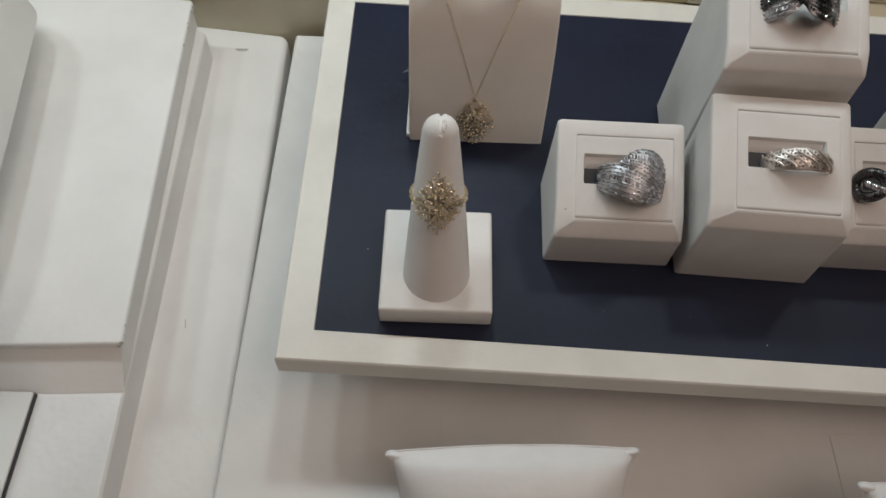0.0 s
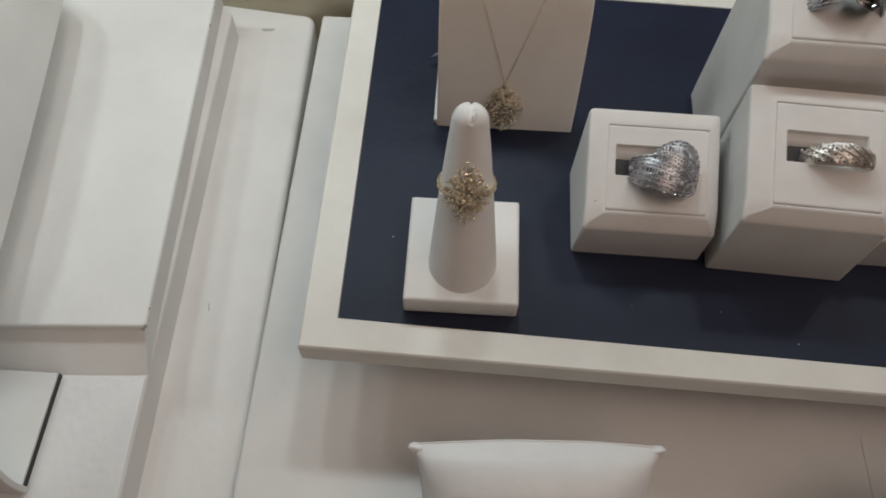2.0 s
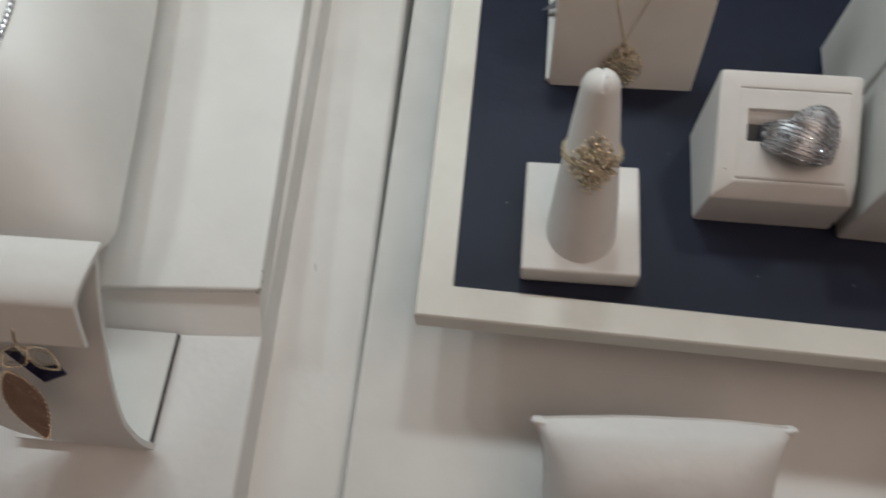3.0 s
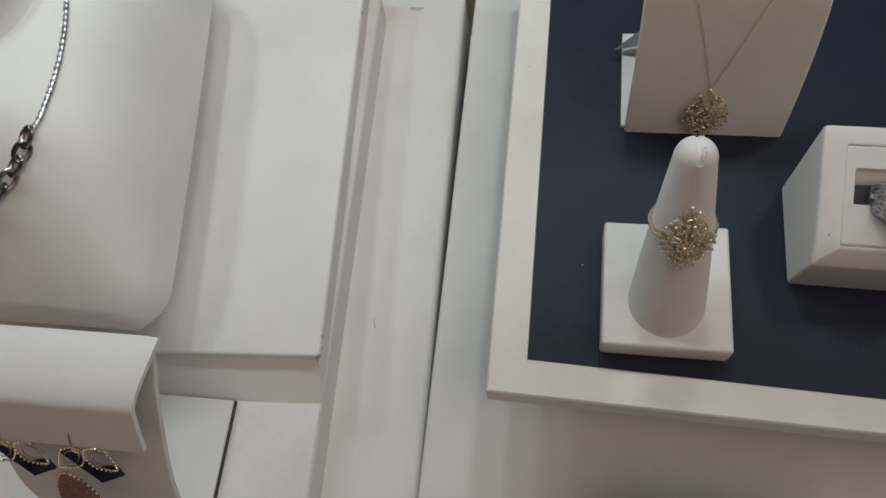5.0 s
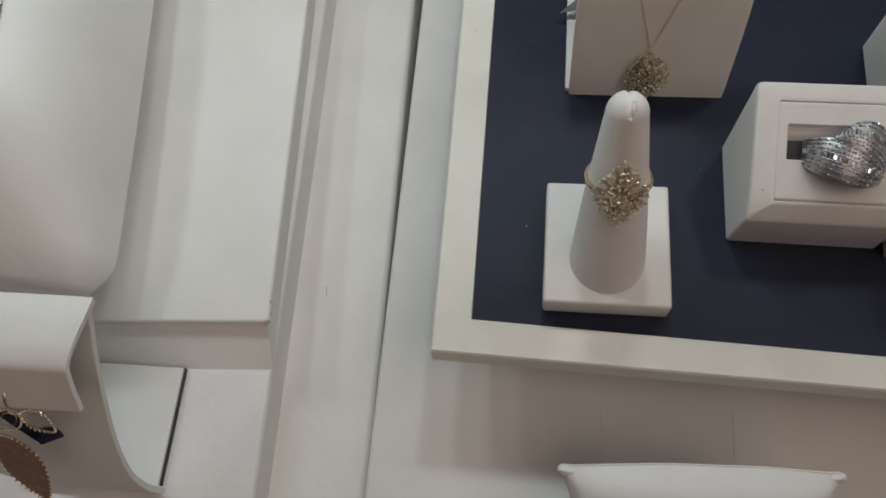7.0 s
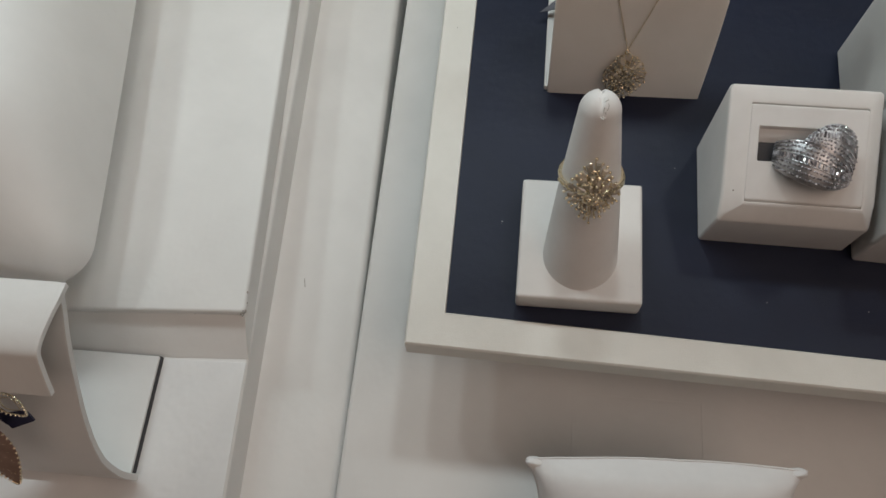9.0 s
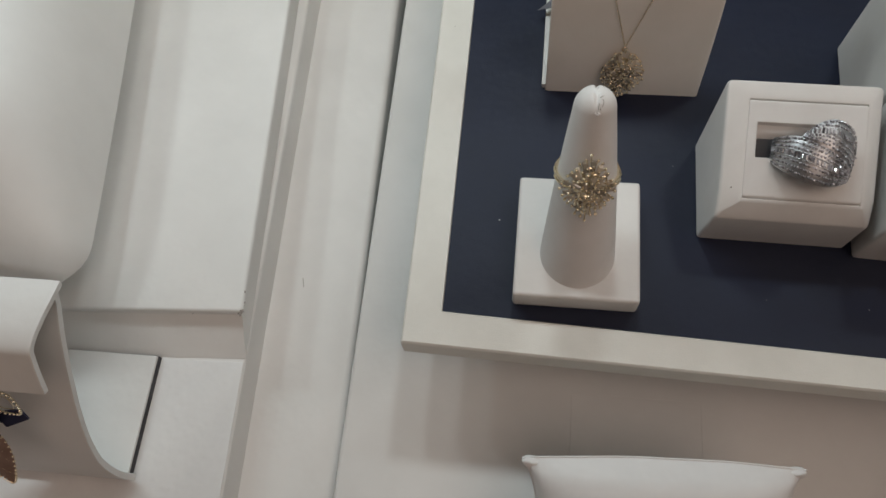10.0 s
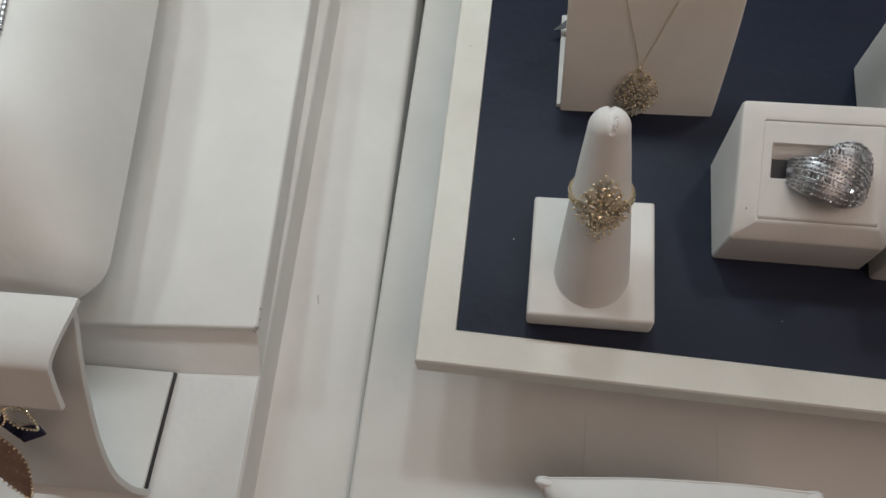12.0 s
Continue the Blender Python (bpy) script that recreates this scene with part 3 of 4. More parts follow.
def chain(bm, pts, r, wire, pitch=1.75):
    """Small alternating oval links along points."""
    pts = [Vector(p) for p in pts]
    walk_d, out = 0.0, []
    step = r * pitch
    for a, b in zip(pts, pts[1:]):
        d = (b - a).length
        while walk_d < d:
            out.append((a.lerp(b, walk_d / d), (b - a).normalized()))
            walk_d += step
        walk_d -= d
    for k, (p, d) in enumerate(out):
        m = frame_at(p, d, Vector((1, 0.3, 0.2)))
        m = m @ Matrix.Rotation(radians(45 + 90 * (k % 2)), 4, "Z")
        n = 8
        tube(bm, [m @ Vector((0.62 * r * math.cos(t), 0, r * math.sin(t))) for t in (2 * math.pi * i / n for i in range(n))], wire, 4, True)


pend = thing("pendant_necklace", cm(0, 0, 0), "fine gold chain with a cluster diamond pendant draped on the stand", "necklace")
bm = bmesh.new()
lift = 0.05
left_run = [face_point(3.9 + (5.78 - 3.9) * t, 0.78 + (0.225 - 0.78) * t) for t in (i / 24 for i in range(25))]
right_run = [face_point(5.82 + (7.95 - 5.82) * t, 0.225 + (0.80 - 0.225) * t) for t in (i / 24 for i in range(25))]
for run in (left_run, right_run):
    chain(bm, [p + n * lift for p, n in run], 0.04, 0.0085, 1.6)
chain(bm, [p + n * lift for p, n in (face_point(2.98 + 0.92 * t, 0.755 + 0.025 * t) for t in (i / 8 for i in range(9)))], 0.045, 0.012, 1.5)
chain(bm, [p + n * lift for p, n in (face_point(7.95 + 0.86 * t, 0.82 - 0.06 * t) for t in (i / 8 for i in range(9)))], 0.045, 0.012, 1.5)
chain(bm, [p + n * lift for p, n in (face_point(7.9 + 0.02 * t, 0.78 + 0.09 * t) for t in (i / 5 for i in range(6)))], 0.06, 0.02, 1.4)
part("chain", bm, gold, pend, "fine gold cable chain")
p, n = face_point(5.84, 0.13)
fm, fs = bmesh.new(), bmesh.new()
cluster_head(fm, fs, frame_at(p + n * 0.18, n, (1, 0, 0)), 0.78, 1.14, 0.24, 11, 1.45, True)
tagged(part("prong_work", fm, gold, pend, "beaded gold prongs"), kind="stuff")
tagged(part("stone_work", fs, diamond_warm, pend, "small warm diamonds", smooth=0), kind="stuff")
bm = bmesh.new()
pb, nb = face_point(5.8, 0.215)
tube(bm, [pb + nb * 0.1 + Vector((0.07 * math.cos(t), 0, 0.12 * math.sin(t))) for t in (2 * math.pi * k / 10 for k in range(10))], 0.028, 6, True)
part("bail", bm, gold, pend)

for x, seed in ((4.28, 21), (7.12, 22)):
    p, n = face_point(x, 0.74)
    ear = thing("cluster_earring", cm(0, 0, 0), "pale gold diamond cluster stud earring pinned on the stand", "earring", group="cluster earrings")
    fm, fs = bmesh.new(), bmesh.new()
    tiltm = frame_at(p + n * 0.2, n + Vector((0, 0.12, 0.3)), Vector((1, 0, -0.25)))
    rod_burst(fm, fs, tiltm, 0.52, 0.98, 0.36, seed)
    tagged(part("prong_work", fm, gold_pale, ear, "beaded pale gold prongs"), kind="stuff")
    tagged(part("stone_work", fs, diamond_pale, ear, "sparkling baguette diamonds", smooth=0), kind="stuff")
    bm = bmesh.new()
    tube(bm, [p - n * 0.35, p + n * 0.2], 0.04, 6)
    part("post", bm, gold_pale, ear)


# ---- ring boxes ----
def ring_box(m, w, d, zf, slope, label, pad=0.0, wide=0.0, flare=0.12):
    """Wedge-topped ring box; origin at the middle of its front foot. zf: height of the front."""
    ob = thing("ring_box", m, label, "ring box", group="ring boxes")
    hw = w / 2
    top = lambda x, y, off: (x, y, zf + slope * y + off)
    yc = 0.55

    def ring_of(x0, x1, y0, y1, r):
        p = rounded_rect(x0, x1, y0, y1, r)
        ym = max(yc, y0 + r + 0.01)
        return p[:10] + [(x0, ym)] + p[10:] + [(x1, ym)]

    R = lambda g, r, lead=0.0: ring_of(-hw + g, hw - g, g - lead, d - g, r)
    thin = lambda g: g * 0.1 if g > 0 else g
    P = lambda g, r: ring_of(-hw + 0.72 + pad + thin(g), hw - 0.45 - thin(g), 0.3 + g, d - 0.58 - g, r)
    cap = lambda pts, off_front, off: [top(x, y, off_front if y < yc - 0.01 else off) for x, y in pts]
    bm = bmesh.new()
    foot = lambda x: x - flare if x < 0 else x
    loops = [[(foot(x), y, 0.0) for x, y in R(0.05, 0.1)], [(foot(x), y, 0.06) for x, y in R(0.0, 0.12)], cap(R(0.0, 0.12, 0.15), -0.47, -0.24),
             cap(R(0.012, 0.13, 0.15), -0.41, -0.15), cap(R(0.045, 0.14, 0.15), -0.34, -0.075), cap(R(0.12, 0.13, 0.14), -0.25, -0.035),
             cap(P(-0.12, 0.06), -0.05, -0.004), cap(P(-0.05, 0.05), 0.0, 0.0), cap(P(0.0, 0.05), -0.01, -0.01), cap(P(0.012, 0.05), -0.05, -0.05), cap(P(0.014, 0.05), -0.14, -0.14)]
    loft(bm, loops, True, True, False)
    part("body", bm, leather, ob, smooth=38)
    bm = bmesh.new()
    sy = d / 2 + 0.1
    slot = lambda g: ring_of(-1.4 + pad + g, 1.38 + pad + wide - g, sy - 0.5 + g, sy + 0.55 - g, 0.05)
    fix = lambda pts, off, g: [top(x, max(y, sy - 0.5 + g), off) for x, y in pts]
    loops = [cap(P(0.038, 0.05), -0.14, -0.14), cap(P(0.044, 0.05), -0.03, -0.03), cap(P(0.07, 0.05), -0.004, -0.004), cap(P(0.10, 0.05), 0.004, 0.004),
             cap(P(0.14, 0.05), 0.004, 0.004), fix(slot(-0.06), 0.004, -0.06), fix(slot(0), 0.0, 0.0), fix(slot(0.03), -0.05, 0.03), fix(slot(0.06), -0.46, 0.06)]
    loft(bm, loops, True, False, True)
    part("insert", bm, suede, ob, "padded white insert with ring slot", smooth=35)
    # folded foam roll that grips the band inside the slot
    bm = bmesh.new()
    prof_roll = ((0.53, -0.12), (0.38, -0.2), (0.28, -0.32), (0.24, -0.44), (0.24, -0.52), (0.53, -0.52))
    loft(bm, [[(x, sy + y, zf + slope * (sy + y) + off) for y, off in prof_roll] for x in (-1.34 + pad, 1.32 + pad + wide)], True, True, True)
    part("foam_roll", bm, suede, ob)
    # Black strip put in place of the shade deep in the slot's left half.
    bm = bmesh.new()
    loft(bm, [[(x, sy + y, zf + slope * (sy + y) + off) for y, off in ((-0.43, -0.38), (0.24, -0.38), (0.24, -0.6), (-0.43, -0.6))] for x in (-1.33 + pad, -0.1 + pad)], True, True, True)
    part("slot_shade", bm, edge_shade_black, ob, "black strip standing in for shade in the slot")
    return ob


SL = 0.45


def speck(owner, x, y, z, r):
    bm = bmesh.new()
    bead(bm, (x, y, z), r, 6, 4)
    part("speck", bm, chip_dark, owner, "small dark speck of dirt")


B1 = cm(11.17, 3.32, 0, 0, 0, -1.0)
B2 = cm(16.42, 2.82, 0, 0, 0, -3.0)
B3 = cm(16.8, 7.5, 0, 0, 0, -2.0)
B4 = cm(21.6, 3.42, 0, 0, 0, -1.5)
box_low = ring_box(B1, 4.8, 3.8, 2.5, SL, "low white leatherette ring box holding a domed diamond ring")
ring_box(B2, 5.0, 4.3, 4.1, 0.39, "medium-height white leatherette ring box holding a striped band", 0.2)
box_tall = ring_box(B3, 5.0, 4.2, 7.1, 0.45, "tall white leatherette ring box at the back of the row", 0.05, 0.25, 0.28)
ring_box(B4, 4.8, 3.8, 2.5, SL, "low white leatherette ring box holding a black and white ring")

speck(box_low, -2.03, 0.6, 2.5 + SL * 0.6 - 0.02, 0.03)
speck(box_tall, 1.35, 3.3, 7.1 + 0.45 * 3.3 + 0.01, 0.028)


def ring_frame(bm_m, zf, slope, d, sink, dx=0.0, dy=0.1):
    """Centre of a ring standing in the slot: x along the slot, z out of the box top."""
    ang = math.degrees(math.atan(slope))
    y = d / 2 + dy
    return bm_m @ cm(dx, y, zf + slope * y) @ pose(0, 0, 0, ang) @ cm(0, 0, -sink)


def on_ring(u, v, R, bulge=0.0):
    """Point and normal on a ring body: u degrees round it, v across."""
    a = radians(u)
    n = Vector((math.cos(a), 0, math.sin(a)))
    return n * (R + bulge) + Vector((0, v, 0)), n


def strip_band(bm, curve, half, R, thick, bulge=lambda u, v: 0.0, u0=0, u1=180, n=40, across=4):
    """A metal band whose middle follows v = curve(u), of half width half(u)."""
    loops = []
    for i in range(n + 1):
        u = u0 + (u1 - u0) * i / n
        c, w = curve(u), half(u)
        row = []
        for k in range(across + 1):
            v = c - w + 2 * w * k / across
            p, nn = on_ring(u, v, R, bulge(u, v) + thick * (1 - (2 * k / across - 1) ** 4))
            row.append(p)
        for v in (c + w, c - w):
            p, nn = on_ring(u, v, R, bulge(u, v) - thick)
            row.append(p)
        loops.append(row)
    loft(bm, loops, True, True, True)


def stone_row(bm, curve, R, bulge, u0, u1, n, r, baguettes=False, jitter=1):
    rg = random.Random(jitter)
    for i in range(n):
        u = u0 + (u1 - u0) * (i + 0.5 + 0.31 * ((jitter % 3) - 1) + rg.uniform(-0.22, 0.22)) / n
        v = curve(u) + rg.gauss(0, 0.008)
        p, nn = on_ring(u, v, R, bulge(u, v))
        nn = (nn + Vector((0, (bulge(u, v) - bulge(u, v + 0.05)) / 0.05, 0)) + Vector((rg.gauss(0, 0.42), rg.gauss(0, 0.42), rg.gauss(0, 0.42)))).normalized()
        if baguettes:
            baguette(bm, p, nn, Vector((0, 1, 0)), r * 3.4, r * 1.35, r * 0.7)
        else:
            brilliant(bm, p, nn, r, 8, rg.random() * 6)


def plain_shank(ob, R, half, thick, material):
    bm = bmesh.new()
    strip_band(bm, lambda u: 0.0, lambda u: half, R, thick, u0=175, u1=365, n=36)
    part("shank", bm, material, ob)


def curve_at(x, pts):
    """Smooth curve through (x, value) points with rising x."""
    n = len(pts)
    if x <= pts[0][0]:
        return pts[0][1]
    for i in range(n - 1):
        (xa, va), (xb, vb) = pts[i], pts[i + 1]
        if x <= xb:
            slope = lambda k: (pts[min(k + 1, n - 1)][1] - pts[max(k - 1, 0)][1]) / (pts[min(k + 1, n - 1)][0] - pts[max(k - 1, 0)][0])
            d, t = xb - xa, (x - xa) / (xb - xa)
            return ((1 + 2 * t) * va + t * d * slope(i)) * (1 - t) ** 2 + ((3 - 2 * t) * vb + (t - 1) * d * slope(i + 1)) * t * t
    return pts[-1][1]


# domed crossover ring: a swept front group and a shell-like cap of pave and baguettes
m1 = ring_frame(B1, 2.5, SL, 3.8, 0.40, 0.37, -0.16) @ pose(0, 0, 0, 0, 0, -8)
dome = thing("dome_ring", m1, "large shell-shaped white gold ring with pave and baguette diamonds", "ring")
R1 = 1.12
bul = lambda u, v: 0.30 * max(0.0, math.sin(radians(u))) * max(0.0, 1 - ((v + 0.15) / 1.3) ** 2)
plain_shank(dome, R1, 0.3, 0.06, silver)
at_u = lambda u: 1.22 * math.cos(radians(u))
FRONT_TOP = ((-1.25, 0.26), (-0.6, 0.27), (0.0, 0.08), (0.5, -0.16), (0.95, -0.38), (1.22, -0.5))
CAP_TOP = ((-0.6, 0.27), (-0.42, 0.56), (-0.12, 0.86), (0.32, 1.0), (0.76, 0.88), (1.05, 0.52), (1.18, 0.1), (1.22, -0.45))
FRONT_LOW = ((-1.25, -0.5), (-0.98, -0.74), (-0.55, -0.95), (-0.1, -1.06), (0.25, -1.08), (0.6, -1.0), (0.95, -0.82), (1.22, -0.54))
divide = lambda u: curve_at(at_u(u), FRONT_TOP)
cap_top = lambda u: curve_at(at_u(u), CAP_TOP)
front_low = lambda u: curve_at(at_u(u), FRONT_LOW)
front_row = lambda f: (lambda u: divide(u) + f * (front_low(u) - divide(u)))
cap_row = lambda f: (lambda u: divide(u) + f * (cap_top(u) - divide(u)))
rows1 = [(front_row(0.05), 0, 8, 172), (front_row(0.17), 0, 8, 172), (front_row(0.29), 0, 9, 172), (front_row(0.46), 1, 12, 170), (front_row(0.64), 0, 10, 170), (front_row(0.78), 0, 10, 168), (front_row(0.92), 0, 12, 164),
         (cap_row(0.10), 0, 9, 115), (cap_row(0.23), 0, 10, 115), (cap_row(0.36), 0, 12, 114), (cap_row(0.58), 1, 16, 112), (cap_row(0.80), 0, 14, 115), (cap_row(0.94), 0, 13, 116)]
bm = bmesh.new()
strip_band(bm, front_row(0.5), lambda u: 0.5 * (divide(u) - front_low(u)) + 0.02, R1, 0.03, bul, 5, 175, 48, 10)
part("front_band", bm, pave_metal, dome, "swept white gold front band")
bm = bmesh.new()
strip_band(bm, cap_row(0.5), lambda u: 0.5 * max(0.02, cap_top(u) - divide(u)) + 0.01, R1 + 0.03, 0.04, bul, 6, 118, 48, 10)
part("cap_band", bm, pave_metal, dome, "rounded white gold cap")
for row, u0, u1, walls in ((front_row, 10, 170, (0.37, 0.55)), (cap_row, 13, 114, (0.46, 0.70))):
    for o in walls:
        bm = bmesh.new()
        tube(bm, [on_ring(u, row(o)(u), R1, bul(u, row(o)(u)) + 0.06)[0] for u in range(u0, u1, 5)], 0.017, 5)
        part("channel_wall", bm, pave_metal, dome, "satin channel edge")
for j, (cv, bag, u0, u1) in enumerate(rows1):
    bm = bmesh.new()
    n = int((u1 - u0) / (4.4 if bag else 3.9))
    stone_row(bm, cv, R1 + 0.05 + (0.03 if j > 6 else 0), bul, u0, u1, n, 0.055 if bag else 0.044, bool(bag), j)
    tagged(part("pave_line", bm, diamond, dome, "row of baguette diamonds" if bag else "row of pave diamonds", smooth=0), kind="stuff")

# rope-striped band
m2 = ring_frame(B2, 4.1, 0.39, 4.3, 0.45, 0.58, -0.2)
rope = thing("striped_ring", m2, "two-tone gold ring with diagonal rows of small diamonds", "ring")
R2 = 1.06
b2 = lambda u, v: 0.10 * max(0.0, 1 - (v / 0.45) ** 2)
plain_shank(rope, R2, 0.2, 0.07, gold)
bm = bmesh.new()
strip_band(bm, lambda u: 0.0, lambda u: 0.22 + 0.18 * max(0, math.sin(radians(u))), R2, 0.05, b2, 0, 180)
part("band", bm, silver_soft, rope, "pale textured band")
for k in range(8):
    uc = 14 + 19 * k
    w = 0.22 + 0.18 * math.sin(radians(uc))
    curl = lambda c, s: c - 20 * s - 5 * math.sin(3.1 * s)
    bm = bmesh.new()
    tube(bm, [on_ring(curl(uc, s), -s * w, R2, b2(uc, s * w) + 0.115)[0] for s in (0.9 * (i / 7 - 1) for i in range(15))], 0.034, 6)
    part("rope_ridge", bm, silver_soft, rope, "polished diagonal ridge")
    bs = bmesh.new()
    for off in (6.3, 12.6):
        for i in range(6):
            s = -0.7 + 1.4 * i / 5
            p, nn = on_ring(curl(uc + off, s), -s * w, R2, b2(uc, s * w) + 0.045)
            brilliant(bs, p, nn + Vector((0.16 * math.sin(7 * i + k), 0.16 * math.sin(5 * i + 2 * k) - s * 0.3, 0)), 0.048, 8, i)
    tagged(part("pave_line", bs, diamond_bright, rope, "diagonal row of small diamonds", smooth=0), kind="stuff")


wave = thing("wave_ring", ring_frame(B3, 7.1, 0.45, 4.2, 0.42, -0.08, -0.2), "black and white diamond wave ring in white gold", "ring")
RW = 1.14
plain_shank(wave, RW, 0.2, 0.06, silver)
black_run = ((-1.15, -0.04), (-0.8, 0.22), (-0.5, 0.24), (-0.2, 0.0), (0.02, -0.34), (0.22, -0.44), (0.45, -0.46), (0.64, -0.42), (0.82, -0.36), (1.0, -0.32))
white_run = ((-1.15, -0.46), (-0.8, -0.48), (-0.4, -0.32), (-0.05, 0.02), (0.22, 0.28), (0.53, 0.36), (0.83, 0.06), (1.02, -0.22), (1.12, -0.4))
for lab, metal, stone, pts, halves, u0, u1, rise in (
        ("white diamond wave", pave_metal, diamond, white_run, ((-1.15, 0.28), (0.1, 0.3), (0.45, 0.4), (0.75, 0.5), (1.15, 0.44)), 12, 172, ((-1.15, 0.02), (0.05, 0.04), (0.45, 0.28), (0.9, 0.3), (1.15, 0.22))),
        ("black diamond wave", black_rhodium, diamond_black, black_run, ((-1.15, 0.38), (-0.3, 0.38), (0.1, 0.44), (0.45, 0.48), (0.7, 0.44), (0.85, 0.34), (1.0, 0.24)), 32, 172, ((-1.15, 0.14), (-0.5, 0.2), (0.15, 0.26), (0.55, 0.17), (1.0, 0.06)))):
    cv = lambda u: curve_at(RW * math.cos(radians(u)), pts)
    half = lambda u: curve_at(RW * math.cos(radians(u)), halves)
    lift_w = lambda u, v: curve_at(RW * math.cos(radians(u)), rise)
    bm = bmesh.new()
    strip_band(bm, cv, half, RW, 0.045, lift_w, u0, u1, 48)
    part("wave_band", bm, metal, wave, lab)
    for o in (-0.68, 0.0, 0.68):
        bm = bmesh.new()
        stone_row(bm, lambda u: cv(u) + o * half(u), RW + 0.05, lift_w, u0 + 3, u1 - 3, 30, 0.055, o == 0.0 and stone is diamond, int(o * 10) + 7)
        tagged(part("pave_line", bm, stone, wave, lab, smooth=0), kind="stuff")
    for o in (-0.34, 0.34):
        bm = bmesh.new()
        tube(bm, [on_ring(u, cv(u) + o * half(u), RW, lift_w(u, 0) + 0.07)[0] for u in range(u0 + 2, u1, 4)], 0.024, 5)
        part("row_divider", bm, silver if stone is diamond else black_rhodium, wave, lab)


link = thing("link_ring", ring_frame(B4, 2.5, SL, 3.8, 0.42, -0.52, -0.28), "crossed ring of black and white diamond links", "ring")
plain_shank(link, 1.05, 0.18, 0.06, silver)
for nm, mat, stone, path, closed in (
        ("black_link", black_rhodium, diamond_black, [(136 + 27 * math.cos(a), 0.46 * math.sin(a)) for a in (2 * math.pi * k / 30 for k in range(30))], True),
        ("white_link", silver, diamond, [(138 - 4 * k, 0.05 - 0.42 * math.sin(k * 0.16) + 0.004 * k * k * 0.3) for k in range(28)], False),
        ("white_link", silver, diamond, [(104 - 4 * k, 0.42 - 0.022 * k) for k in range(18)], False)):
    bm = bmesh.new()
    lift2 = 0.22 if nm == "white_link" and path[0][0] > 120 else 0.12
    pts = [on_ring(u, v, 1.05, lift2)[0] for u, v in path]
    tube(bm, pts, 0.2 if closed else 0.14, 12, closed)
    lk = part(nm, bm, mat, link, "black diamond loop" if closed else "white diamond strand")
    bm = bmesh.new()
    for i, (u, v) in enumerate(path):
        p, nn = on_ring(u, v, 1.05, lift2)
        for k in (-1, 0, 1):
            dirn = (nn + Vector((0.3 * math.sin(5 * i), 0.75 * k, 0))).normalized()
            brilliant(bm, p + dirn * (0.195 if closed else 0.135), dirn, 0.045, 7, i)
    tagged(part("pave_line", bm, stone, lk, smooth=0), kind="stuff")
# low earring pad behind the boxes, with a hoop clipped over its edge
pad = thing("earring_pad", cm(25.5, 9.9, 0, 0, 0, -3), "small white leatherette earring pad behind the ring boxes", "earring pad")
bm = bmesh.new()
loft(bm, [[(x, y, z) for x, y in rounded_rect(-1.95 + g, 1.95 - g, -0.9 + g, 0.9 - g, 0.4, 4)] for g, z in ((0.0, 0.0), (0.0, 3.3), (0.05, 3.5), (0.16, 3.64), (0.34, 3.7))], True, True, True)
part("body", bm, leather, pad, smooth=50)
hoop = thing("hoop_earring", cm(23.5, 9.55, 2.9, 0, 0, -3), "silver diamond hoop earring clipped over the pad's edge", "earring")
bm = bmesh.new()
tube(bm, [(0.0, 0.36 * math.cos(a), 0.5 * math.sin(a)) for a in (2 * math.pi * k / 28 for k in range(28))], 0.075, 8, True)
part("band", bm, silver, hoop)
bm = bmesh.new()
for k in range(28):
    a = 2 * math.pi * k / 28
    brilliant(bm, (-0.06, 0.36 * math.cos(a), 0.5 * math.sin(a)), (-1, 0.2 * math.cos(a), 0.2 * math.sin(a)), 0.05, 8, k)
tagged(part("pave_line", bm, diamond, hoop, smooth=0), kind="stuff")


